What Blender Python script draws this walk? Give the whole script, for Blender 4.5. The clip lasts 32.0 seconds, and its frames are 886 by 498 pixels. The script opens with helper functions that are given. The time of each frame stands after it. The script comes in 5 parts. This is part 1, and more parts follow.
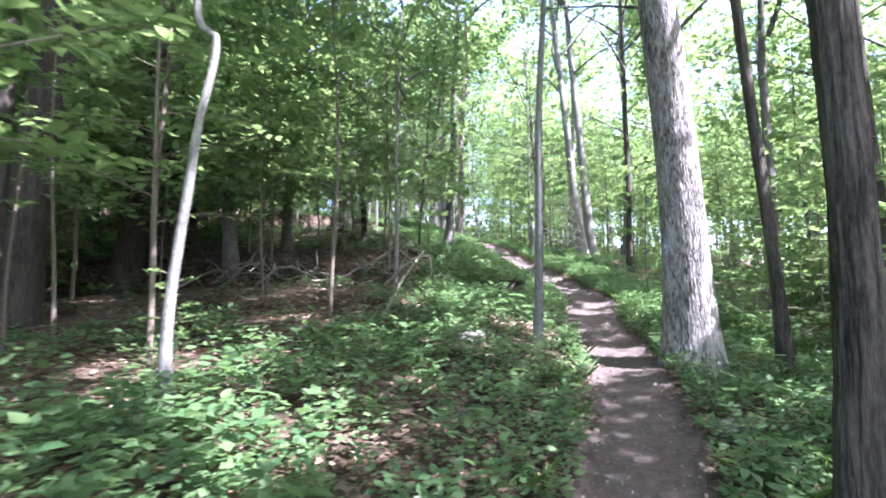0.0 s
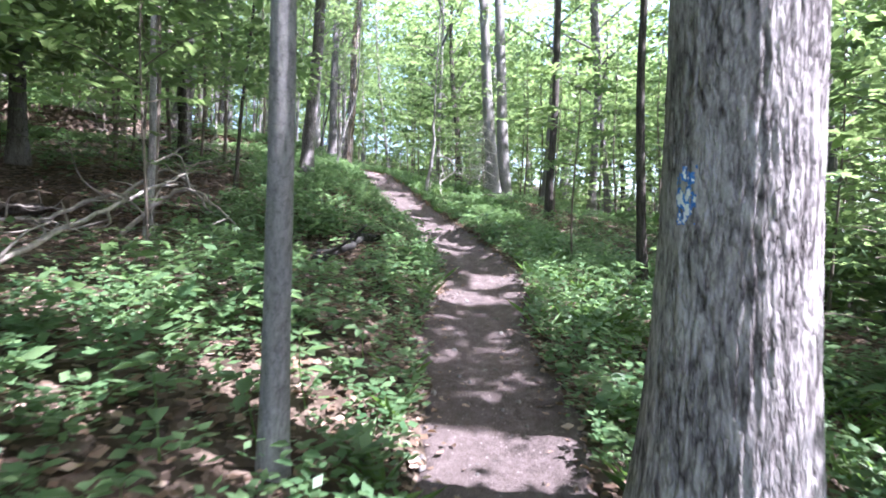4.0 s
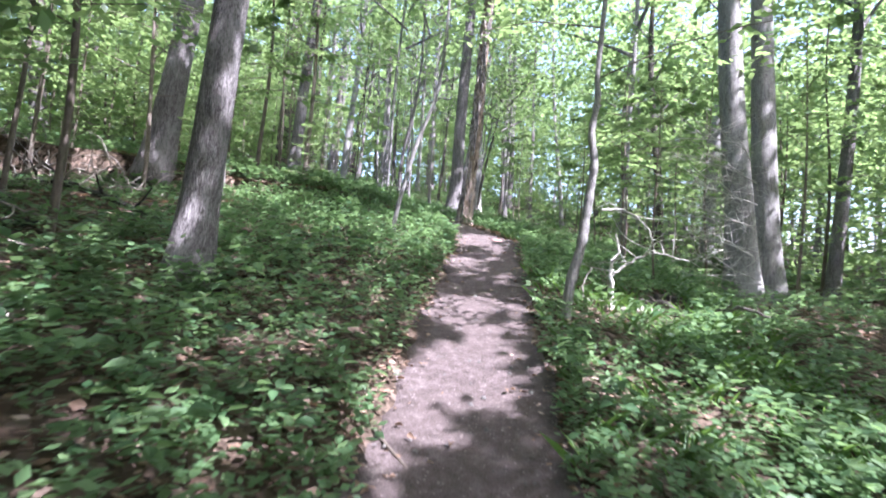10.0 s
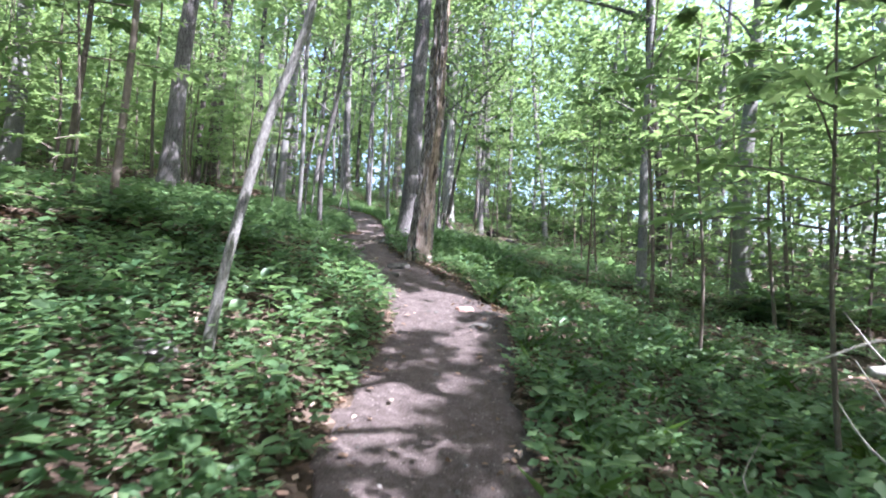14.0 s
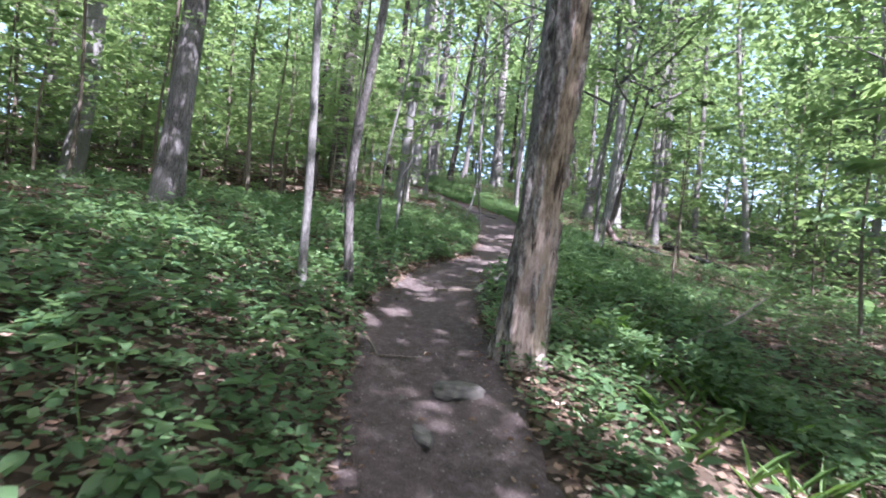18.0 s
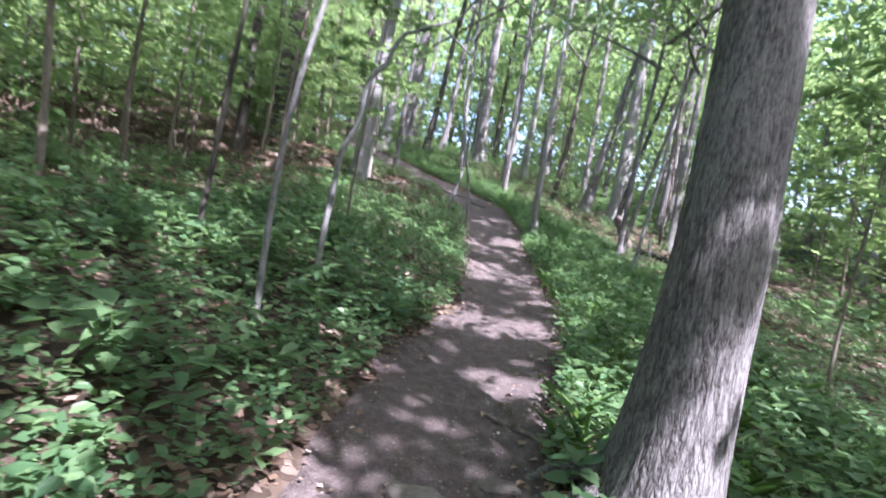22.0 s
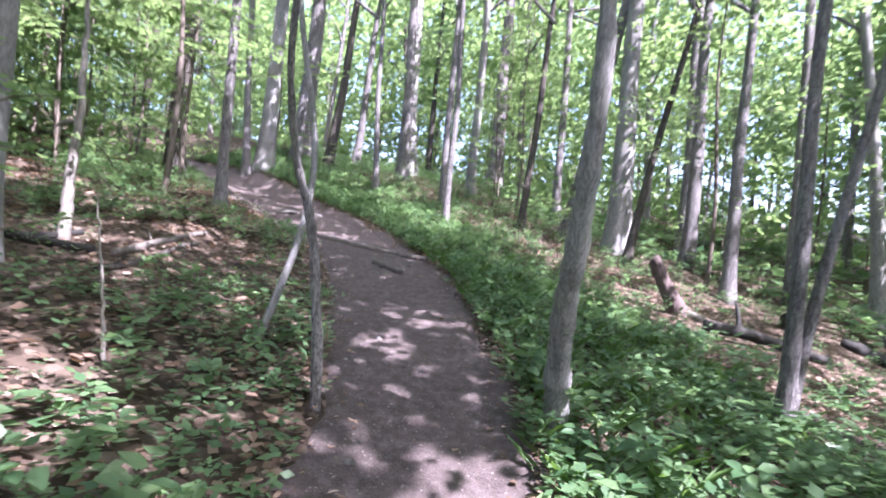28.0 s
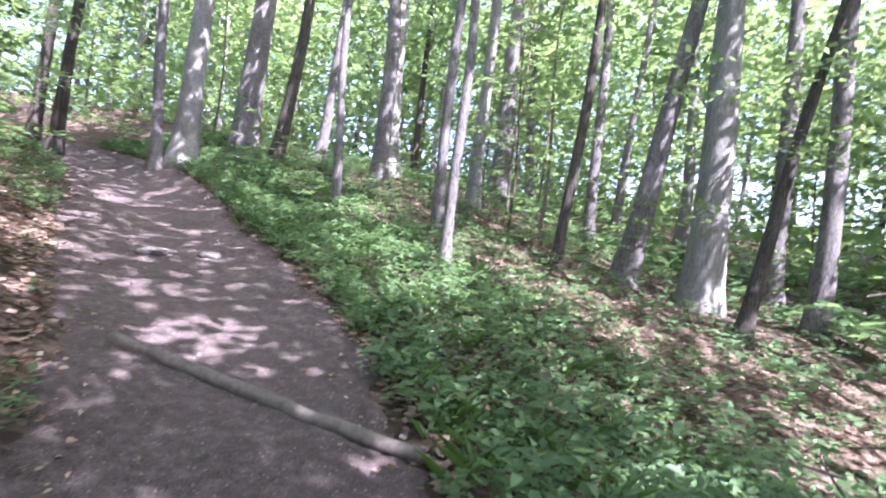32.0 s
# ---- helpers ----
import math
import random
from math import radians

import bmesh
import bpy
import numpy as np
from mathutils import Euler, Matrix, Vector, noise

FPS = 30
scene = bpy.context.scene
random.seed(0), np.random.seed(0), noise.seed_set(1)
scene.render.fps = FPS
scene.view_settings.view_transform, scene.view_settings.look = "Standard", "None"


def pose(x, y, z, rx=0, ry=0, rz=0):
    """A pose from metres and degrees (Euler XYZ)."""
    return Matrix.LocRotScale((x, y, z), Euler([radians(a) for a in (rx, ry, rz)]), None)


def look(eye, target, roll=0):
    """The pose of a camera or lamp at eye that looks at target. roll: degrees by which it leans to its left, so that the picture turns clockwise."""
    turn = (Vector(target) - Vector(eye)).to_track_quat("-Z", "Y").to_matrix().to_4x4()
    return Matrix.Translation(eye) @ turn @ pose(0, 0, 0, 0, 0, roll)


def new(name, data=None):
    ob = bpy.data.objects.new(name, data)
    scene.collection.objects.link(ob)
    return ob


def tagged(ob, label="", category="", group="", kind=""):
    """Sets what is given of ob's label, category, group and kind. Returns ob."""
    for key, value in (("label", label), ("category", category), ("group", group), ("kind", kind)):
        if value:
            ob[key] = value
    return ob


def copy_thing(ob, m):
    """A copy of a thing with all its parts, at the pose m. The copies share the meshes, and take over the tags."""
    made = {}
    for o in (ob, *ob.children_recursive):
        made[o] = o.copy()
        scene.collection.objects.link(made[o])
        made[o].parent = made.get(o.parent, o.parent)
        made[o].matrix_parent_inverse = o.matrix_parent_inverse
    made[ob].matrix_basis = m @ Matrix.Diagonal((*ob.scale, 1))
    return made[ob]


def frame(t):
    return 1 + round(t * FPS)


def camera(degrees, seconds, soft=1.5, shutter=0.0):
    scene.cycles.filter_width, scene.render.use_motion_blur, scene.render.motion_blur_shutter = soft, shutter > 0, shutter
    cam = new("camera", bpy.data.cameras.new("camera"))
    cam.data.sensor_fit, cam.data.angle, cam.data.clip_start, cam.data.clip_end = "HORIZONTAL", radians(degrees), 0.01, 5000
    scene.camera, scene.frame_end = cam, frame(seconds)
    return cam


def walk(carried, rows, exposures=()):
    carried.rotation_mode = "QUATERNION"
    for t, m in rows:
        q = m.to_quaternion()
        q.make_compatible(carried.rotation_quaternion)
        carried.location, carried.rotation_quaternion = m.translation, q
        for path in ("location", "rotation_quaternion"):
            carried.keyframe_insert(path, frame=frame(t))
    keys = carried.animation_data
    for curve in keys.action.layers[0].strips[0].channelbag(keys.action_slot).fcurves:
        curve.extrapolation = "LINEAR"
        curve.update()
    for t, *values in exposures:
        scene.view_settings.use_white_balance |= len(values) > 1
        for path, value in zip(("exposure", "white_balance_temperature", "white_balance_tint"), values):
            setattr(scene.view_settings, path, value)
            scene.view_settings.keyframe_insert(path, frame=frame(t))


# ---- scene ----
cam = camera(79.5, 32.0, soft=1.8, shutter=0.3)
PATH = [
    (0, (0.310, -0.200, 1.500), (0.385, 1.789, 1.700), -1.39),
    (0.5, (0.564, 0.433, 1.541), (0.780, 2.416, 1.678), -1.34),
    (1, (0.752, 1.146, 1.645), (1.174, 3.100, 1.715), -0.41),
    (1.5, (0.987, 1.736, 1.726), (1.575, 3.648, 1.736), 0.21),
    (2, (1.239, 2.235, 1.787), (1.871, 4.131, 1.711), 0.79),
    (2.5, (1.451, 2.815, 1.827), (1.960, 4.747, 1.754), 1.43),
    (4.5, (2.305, 4.960, 2.069), (2.667, 6.927, 2.036), 0.94),
    (5, (2.696, 6.005, 2.246), (3.237, 7.929, 2.325), 2.86),
    (5.5, (2.885, 6.688, 2.340), (3.516, 8.580, 2.491), 3.95),
    (6, (3.140, 7.354, 2.442), (3.714, 9.265, 2.575), 3.89),
    (6.5, (3.416, 7.860, 2.585), (3.790, 9.821, 2.703), 3.84),
    (7, (3.607, 8.493, 2.620), (3.757, 10.478, 2.811), 5.58),
    (7.5, (3.705, 9.430, 2.747), (3.650, 11.418, 2.958), 5.07),
    (8, (3.737, 10.186, 2.871), (3.573, 12.174, 3.015), 5.14),
    (8.5, (3.850, 10.839, 2.986), (3.629, 12.826, 3.040), 4.60),
    (9, (3.846, 11.519, 3.081), (3.595, 13.502, 3.043), 4.02),
    (9.5, (3.841, 12.197, 3.177), (3.532, 14.173, 3.136), 3.35),
    (10, (3.749, 12.781, 3.309), (3.413, 14.751, 3.397), 3.56),
    (10.5, (3.729, 13.419, 3.382), (3.366, 15.373, 3.604), 1.90),
    (11, (3.655, 13.956, 3.584), (3.320, 15.924, 3.694), 2.17),
    (11.5, (3.667, 14.473, 3.740), (3.313, 16.441, 3.772), 2.01),
    (12, (3.577, 15.012, 3.827), (3.226, 16.979, 3.916), 2.60),
    (12.5, (3.554, 15.616, 3.928), (3.203, 17.579, 4.084), 2.92),
    (13, (3.541, 16.180, 4.068), (3.213, 18.151, 4.159), 1.73),
    (13.5, (3.543, 16.684, 4.174), (3.243, 18.662, 4.203), 1.00),
    (14, (3.494, 17.195, 4.304), (3.243, 19.176, 4.403), 2.41),
    (14.5, (3.469, 17.690, 4.386), (3.251, 19.666, 4.600), 2.45),
    (16.5, (3.678, 19.794, 5.012), (3.220, 21.740, 4.954), 5.57),
    (17, (3.558, 20.386, 5.101), (2.964, 22.295, 5.051), 5.36),
    (17.5, (3.381, 20.958, 5.176), (2.661, 22.824, 5.159), 5.63),
    (18, (3.164, 21.541, 5.249), (2.332, 23.360, 5.278), 5.53),
    (18.5, (2.999, 21.934, 5.367), (2.068, 23.703, 5.425), 5.70),
    (19, (2.767, 22.348, 5.463), (1.707, 24.039, 5.580), 4.74),
    (19.5, (2.450, 22.901, 5.573), (1.352, 24.570, 5.491), 7.60),
    (20, (2.105, 23.413, 5.620), (1.167, 25.160, 5.362), 9.64),
    (20.5, (1.892, 23.968, 5.717), (0.988, 25.737, 5.487), 7.02),
    (21, (1.589, 24.540, 5.838), (0.672, 26.315, 5.745), 8.97),
    (21.5, (1.468, 25.024, 5.923), (0.564, 26.785, 6.204), 7.04),
    (22, (1.184, 25.526, 6.030), (0.479, 27.396, 5.953), 9.94),
    (22.5, (0.962, 26.009, 6.167), (0.367, 27.907, 5.959), 9.34),
    (23, (0.766, 26.509, 6.244), (0.209, 28.420, 6.042), 6.43),
    (23.5, (0.579, 27.061, 6.331), (-0.013, 28.968, 6.215), 0.14),
    (24, (0.405, 27.753, 6.607), (-0.148, 29.663, 6.827), 1.82),
    (24.5, (0.347, 28.405, 6.638), (-0.197, 30.319, 6.838), 2.70),
    (26.5, (-0.437, 31.291, 6.826), (-1.048, 33.195, 6.865), 3.28),
    (27, (-0.604, 31.944, 6.906), (-1.181, 33.855, 7.034), 3.22),
    (27.5, (-0.737, 32.564, 6.970), (-1.271, 34.467, 7.282), 3.42),
    (28, (-0.948, 33.330, 7.085), (-1.472, 35.260, 7.098), 5.19),
    (28.5, (-1.072, 33.936, 7.159), (-1.687, 35.835, 7.044), 6.73),
    (29, (-1.059, 34.301, 7.259), (-1.876, 36.126, 7.291), 6.05),
    (29.5, (-1.352, 35.116, 7.456), (-2.397, 36.812, 7.629), 4.37),
    (30, (-1.537, 35.773, 7.572), (-2.794, 37.296, 7.894), 0.24),
    (30.5, (-1.729, 36.537, 7.711), (-3.103, 37.975, 7.916), -2.35),
    (31, (-2.158, 37.135, 7.795), (-3.233, 38.818, 7.691), 0.80),
    (31.5, (-2.376, 37.762, 7.844), (-3.079, 39.631, 7.734), 3.50),
    (32, (-2.571, 38.121, 7.978), (-3.026, 40.069, 7.984), 6.65),
]
walk(cam, [(t, look(eye, target, roll)) for t, eye, target, roll in PATH], [(t, stops + 0.8, 5620.0, tint) for t, stops, tint in ((0.0, 2.35, 22.0), (2.0, 2.25, 22.0), (5.0, 2.1, 24.0), (8.0, 2.15, 24.0), (9.0, 2.02, 24.0), (11.0, 1.78, 24.0), (12.0, 1.6, 24.0), (14.5, 1.78, 18.0), (17.0, 1.75, 24.0), (18.6, 1.6, 24.0), (20.0, 1.7, 24.0), (21.0, 1.5, 18.0), (22.0, 1.85, 24.0), (24.0, 2.1, 24.0), (27.0, 1.98, 26.0), (28.0, 2.05, 30.0), (29.0, 2.15, 30.0), (31.0, 2.0, 30.0), (32.0, 2.15, 30.0))])

# world and sun: high sun from the right and a little behind the walker
SUN_FROM = Vector((0.62, -0.36, 1.0)).normalized()
world = bpy.data.worlds.new("sky")
scene.world = world
world.use_nodes = True
sky = world.node_tree.nodes.new("ShaderNodeTexSky")
sky.sky_type, sky.sun_disc = "NISHITA", False
sky.sun_elevation = math.asin(SUN_FROM.z)
sky.sun_rotation = math.atan2(SUN_FROM.x, SUN_FROM.y)
sky.dust_density = 4.0
back = world.node_tree.nodes["Background"]
world.node_tree.links.new(sky.outputs[0], back.inputs[0])
back.inputs[1].default_value = 0.135
sun = new("sun", bpy.data.lights.new("sun", "SUN"))
sun.data.energy, sun.data.angle, sun.data.color = 4.5, radians(0.45), (1.0, 0.95, 0.90)
sun.matrix_world = look(SUN_FROM * 60, (0, 0, 0))

rng = np.random.default_rng(11)


# ---- materials ----
def material(name):
    m = bpy.data.materials.new(name)
    m.use_nodes = True
    nt = m.node_tree
    return m, nt, nt.nodes["Principled BSDF"], nt.nodes["Material Output"]


def node(nt, kind, inputs=(), **props):
    n = nt.nodes.new(kind)
    for key, value in props.items():
        setattr(n, key, value)
    for key, value in dict(inputs).items():
        if isinstance(value, bpy.types.NodeSocket):
            nt.links.new(value, n.inputs[key])
        else:
            n.inputs[key].default_value = value
    return n


def noise_at(nt, vec, scale, detail=4.0, rough=0.6, distort=0.0):
    return node(nt, "ShaderNodeTexNoise", {"Vector": vec, "Scale": scale, "Detail": detail, "Roughness": rough, "Distortion": distort}).outputs[0]


def ramp(nt, fac, stops):
    r = node(nt, "ShaderNodeValToRGB", {0: fac})
    r.color_ramp.elements[0].position, r.color_ramp.elements[0].color = stops[0][0], (*stops[0][1], 1)
    r.color_ramp.elements[1].position, r.color_ramp.elements[1].color = stops[-1][0], (*stops[-1][1], 1)
    for p, c in stops[1:-1]:
        r.color_ramp.elements.new(p).color = (*c, 1)
    return r.outputs[0]


def mix(nt, fac, a, b, blend="MIX"):
    n = node(nt, "ShaderNodeMix", data_type="RGBA", blend_type=blend)
    for i, v in ((0, fac), (6, a), (7, b)):
        if isinstance(v, bpy.types.NodeSocket):
            nt.links.new(v, n.inputs[i])
        else:
            n.inputs[i].default_value = v if i == 0 or len(v) == 4 else (*v, 1)
    return n.outputs[2]


def bump(nt, height, strength, distance, shader):
    b = node(nt, "ShaderNodeBump", {"Height": height, "Strength": strength, "Distance": distance})
    nt.links.new(b.outputs[0], shader.inputs["Normal"])


def stretched(nt, sx, sy, sz, space="Object"):
    tc = node(nt, "ShaderNodeTexCoord")
    return node(nt, "ShaderNodeMapping", {"Vector": tc.outputs[space], "Scale": (sx, sy, sz)}).outputs[0]


def leaf_material(name, dark, light, glow, share=0.42, rough=0.45):
    """Thin leaf: gloss and diffuse above, sunlight let through; colour differs from leaf to leaf."""
    m, nt, bsdf, out = material(name)
    isle = node(nt, "ShaderNodeNewGeometry").outputs["Random Per Island"]
    spots = noise_at(nt, stretched(nt, 1, 1, 1), 1.1, 2)
    both = node(nt, "ShaderNodeMath", {0: isle, 1: spots}, operation="ADD").outputs[0]
    half = node(nt, "ShaderNodeMath", {0: both, 1: 0.5}, operation="MULTIPLY").outputs[0]
    colour = ramp(nt, half, [(0.2, dark), (0.55, tuple((a + b) / 2 for a, b in zip(dark, light))), (0.8, light)])
    nt.links.new(colour, bsdf.inputs["Base Color"])
    bsdf.inputs["Roughness"].default_value = rough
    bsdf.inputs["Specular IOR Level"].default_value = 0.35
    tr = node(nt, "ShaderNodeBsdfTranslucent", {"Color": mix(nt, half, tuple(c * 0.75 for c in glow), glow)})
    mx = node(nt, "ShaderNodeMixShader", {0: share, 1: bsdf.outputs[0], 2: tr.outputs[0]})
    nt.links.new(mx.outputs[0], out.inputs[0])
    return m


def bark_material(name, dark, light, lichen, fine=14.0, depth=0.012, strength=0.9, crack=0.10, tall=0.09):
    """Bark: narrow wandering upright furrows at two widths, rough ridges between, lichen in blots."""
    m, nt, bsdf, out = material(name)
    v = stretched(nt, 1, 1, tall)

    def furrow(scale, width):
        off = node(nt, "ShaderNodeMath", {0: noise_at(nt, v, scale, 3, 0.55), 1: 0.5}, operation="SUBTRACT").outputs[0]
        away = node(nt, "ShaderNodeMath", {0: off}, operation="ABSOLUTE").outputs[0]
        return ramp(nt, away, [(0.0, (0, 0, 0)), (width * 0.45, (0.55, 0.55, 0.55)), (width, (1, 1, 1))])

    coarse, narrow = furrow(fine, crack), furrow(fine * 2.4, crack * 1.1)
    grain = noise_at(nt, stretched(nt, 1, 1, 0.3), fine * 6, 6, 0.75)
    patch = noise_at(nt, stretched(nt, 1, 1, 0.5), 2.6, 4)
    both = mix(nt, 0.5, coarse, narrow)
    height = mix(nt, 0.3, both, grain)
    base = ramp(nt, height, [(0.15, dark), (0.52, tuple((a + b) / 2 for a, b in zip(dark, light))), (0.9, light)])
    tone = ramp(nt, grain, [(0.3, (0.6, 0.6, 0.6)), (0.7, (1.25, 1.25, 1.25))])
    base = mix(nt, 1.0, base, tone, "MULTIPLY")
    spots = mix(nt, 0.45, patch, grain)
    blot = ramp(nt, spots, [(0.49, (0, 0, 0)), (0.62, (1, 1, 1))])
    soft = node(nt, "ShaderNodeMath", {0: blot, 1: 0.5}, operation="MULTIPLY").outputs[0]
    nt.links.new(mix(nt, soft, base, lichen), bsdf.inputs["Base Color"])
    bsdf.inputs["Roughness"].default_value = 0.9
    bsdf.inputs["Specular IOR Level"].default_value = 0.2
    bump(nt, height, strength, depth, bsdf)
    return m


def snag_material():
    """Dead trunk: flaking dark bark over bare pinkish wood with beetle holes, told apart by the relief in the mesh."""
    m, nt, bsdf, out = material("flaking_bark")
    plate = node(nt, "ShaderNodeAttribute", attribute_name="plate").outputs["Fac"]
    v = stretched(nt, 1, 1, 0.28)
    grain = noise_at(nt, v, 34, 6, 0.7)
    stain = noise_at(nt, stretched(nt, 1, 1, 0.5), 7, 4, 0.6)
    wood = ramp(nt, grain, [(0.33, (0.24, 0.17, 0.15)), (0.47, (0.46, 0.35, 0.32)), (0.65, (0.66, 0.54, 0.50))])
    wood = mix(nt, ramp(nt, stain, [(0.42, (0.7, 0.7, 0.7)), (0.56, (0, 0, 0))]), wood, (0.22, 0.17, 0.125))
    rot = node(nt, "ShaderNodeAttribute", attribute_name="rot").outputs["Fac"]
    decay = ramp(nt, grain, [(0.35, (0.07, 0.05, 0.036)), (0.5, (0.20, 0.155, 0.115)), (0.66, (0.34, 0.275, 0.21))])
    wood = mix(nt, rot, wood, decay)
    split = noise_at(nt, stretched(nt, 1, 1, 0.16), 11, 3, 0.5)
    wood = mix(nt, ramp(nt, split, [(0.33, (1, 1, 1)), (0.39, (0, 0, 0))]), wood, (0.03, 0.02, 0.016))
    holes = node(nt, "ShaderNodeTexVoronoi", {"Vector": stretched(nt, 1, 1, 0.45), "Scale": 5.0}).outputs["Distance"]
    wood = mix(nt, ramp(nt, holes, [(0.035, (1, 1, 1)), (0.06, (0, 0, 0))]), wood, (0.02, 0.014, 0.012))
    scale = noise_at(nt, stretched(nt, 1, 1, 0.35), 22, 6, 0.75)
    crust = ramp(nt, scale, [(0.36, (0.03, 0.025, 0.024)), (0.48, (0.13, 0.11, 0.105)), (0.64, (0.42, 0.385, 0.38))])
    nt.links.new(mix(nt, plate, wood, crust), bsdf.inputs["Base Color"])
    bsdf.inputs["Roughness"].default_value = 0.92
    bsdf.inputs["Specular IOR Level"].default_value = 0.2
    h = mix(nt, plate, mix(nt, ramp(nt, holes, [(0.035, (0, 0, 0)), (0.07, (1, 1, 1))]), (0, 0, 0), grain), scale)
    bump(nt, h, 1.0, 0.018, bsdf)
    return m


def litter_material():
    m, nt, bsdf, out = material("dry_leaf")
    isle = node(nt, "ShaderNodeNewGeometry").outputs["Random Per Island"]
    c = ramp(nt, isle, [(0.0, (0.07, 0.042, 0.028)), (0.4, (0.15, 0.095, 0.065)), (0.75, (0.26, 0.175, 0.13)), (1.0, (0.40, 0.31, 0.26))])
    nt.links.new(c, bsdf.inputs["Base Color"])
    bsdf.inputs["Roughness"].default_value = 0.75
    tr = node(nt, "ShaderNodeBsdfTranslucent", {"Color": (0.3, 0.17, 0.08, 1)})
    nt.links.new(node(nt, "ShaderNodeMixShader", {0: 0.15, 1: bsdf.outputs[0], 2: tr.outputs[0]}).outputs[0], out.inputs[0])
    return m


def soil_material(name, tones, scale, depth, leafy=0.0):
    m, nt, bsdf, out = material(name)
    v = stretched(nt, 1, 1, 1)
    big, mid, fine = noise_at(nt, v, 0.9, 4), noise_at(nt, v, scale, 6, 0.7), noise_at(nt, v, scale * 9, 5, 0.7)
    c = mix(nt, 0.5, ramp(nt, mid, [(0.36, tones[0]), (0.5, tones[1]), (0.64, tones[2])]), ramp(nt, fine, [(0.38, tones[0]), (0.62, tones[2])]))
    c = mix(nt, ramp(nt, big, [(0.4, (0, 0, 0)), (0.7, (0.4, 0.4, 0.4))]), c, tones[3])
    relief = mid
    if not leafy:
        grit = node(nt, "ShaderNodeTexVoronoi", {"Vector": v, "Scale": 46.0})
        pick = node(nt, "ShaderNodeSeparateColor", {0: grit.outputs["Color"]}).outputs[0]
        stone = ramp(nt, pick, [(0.86, (0, 0, 0)), (0.9, (1, 1, 1))])
        core = ramp(nt, grit.outputs["Distance"], [(0.22, (0.75, 0.75, 0.75)), (0.42, (0, 0, 0))])
        c = mix(nt, mix(nt, 1.0, stone, core, "MULTIPLY"), c, (0.26, 0.22, 0.21))
    else:
        cell = node(nt, "ShaderNodeTexVoronoi", {"Vector": node(nt, "ShaderNodeMix", {0: 0.06, 4: v, 5: node(nt, "ShaderNodeTexNoise", {"Vector": v, "Scale": 9.0}).outputs["Color"]}, data_type="VECTOR").outputs[1], "Scale": leafy})
        tint = node(nt, "ShaderNodeSeparateColor", {0: cell.outputs["Color"]})
        leaf = ramp(nt, tint.outputs[0], [(0.0, (0.025, 0.018, 0.014)), (0.35, (0.065, 0.045, 0.034)), (0.7, (0.125, 0.09, 0.07)), (1.0, (0.25, 0.19, 0.155))])
        c = mix(nt, 0.7, c, leaf)
        relief = node(nt, "ShaderNodeMath", {0: tint.outputs[1], 1: cell.outputs["Distance"]}, operation="SUBTRACT").outputs[0]
    nt.links.new(c, bsdf.inputs["Base Color"])
    bsdf.inputs["Roughness"].default_value = 0.95
    bsdf.inputs["Specular IOR Level"].default_value = 0.15
    h = node(nt, "ShaderNodeMath", {0: relief, 1: fine}, operation="ADD").outputs[0]
    bump(nt, h, 0.9, depth, bsdf)
    return m


def plain_material(name, dark, light, scale=20.0, rough=0.85, depth=0.004, sz=1.0):
    m, nt, bsdf, out = material(name)
    v = stretched(nt, 1, 1, sz)
    n = noise_at(nt, v, scale, 6, 0.65)
    rnd = node(nt, "ShaderNodeObjectInfo").outputs["Random"]
    f = node(nt, "ShaderNodeMath", {0: n, 1: node(nt, "ShaderNodeMath", {0: rnd, 1: 0.25}, operation="MULTIPLY").outputs[0]}, operation="ADD").outputs[0]
    nt.links.new(ramp(nt, f, [(0.35, dark), (0.85, light)]), bsdf.inputs["Base Color"])
    bsdf.inputs["Roughness"].default_value = rough
    bump(nt, n, 0.8, depth, bsdf)
    return m


LEAF = leaf_material("canopy_leaf", (0.038, 0.085, 0.035), (0.11, 0.165, 0.070), (0.31, 0.44, 0.165), 0.47)
YOUNG = leaf_material("understory_leaf", (0.038, 0.09, 0.038), (0.12, 0.178, 0.078), (0.31, 0.44, 0.16), 0.47)
HERB = leaf_material("herb_leaf", (0.040, 0.09, 0.040), (0.13, 0.195, 0.09), (0.23, 0.37, 0.14), 0.38, 0.40)
FERN = leaf_material("grass_leaf", (0.04, 0.10, 0.025), (0.12, 0.19, 0.06), (0.18, 0.32, 0.06), 0.35, 0.45)
DRY = litter_material()
BARK = bark_material("grey_brown_bark", (0.045, 0.039, 0.038), (0.22, 0.203, 0.203), (0.30, 0.285, 0.282), 20.0, 0.010, 1.0, 0.10, 0.2)
OAK = bark_material("furrowed_bark", (0.035, 0.028, 0.028), (0.43, 0.39, 0.39), (0.52, 0.49, 0.49), 11.0, 0.02, 1.0, 0.12, 0.25)
PALE = bark_material("pale_bark", (0.10, 0.094, 0.09), (0.26, 0.248, 0.24), (0.38, 0.37, 0.36), 18.0, 0.005, 0.7, 0.08, 0.2)
DARK = bark_material("dark_bark", (0.02, 0.017, 0.015), (0.095, 0.082, 0.073), (0.13, 0.12, 0.105), 15.0, 0.012, 1.0)
SMOOTH = bark_material("smooth_grey_bark", (0.10, 0.096, 0.094), (0.20, 0.193, 0.19), (0.30, 0.293, 0.288), 10.0, 0.002, 0.4, 0.03, 0.8)
SNAG = snag_material()
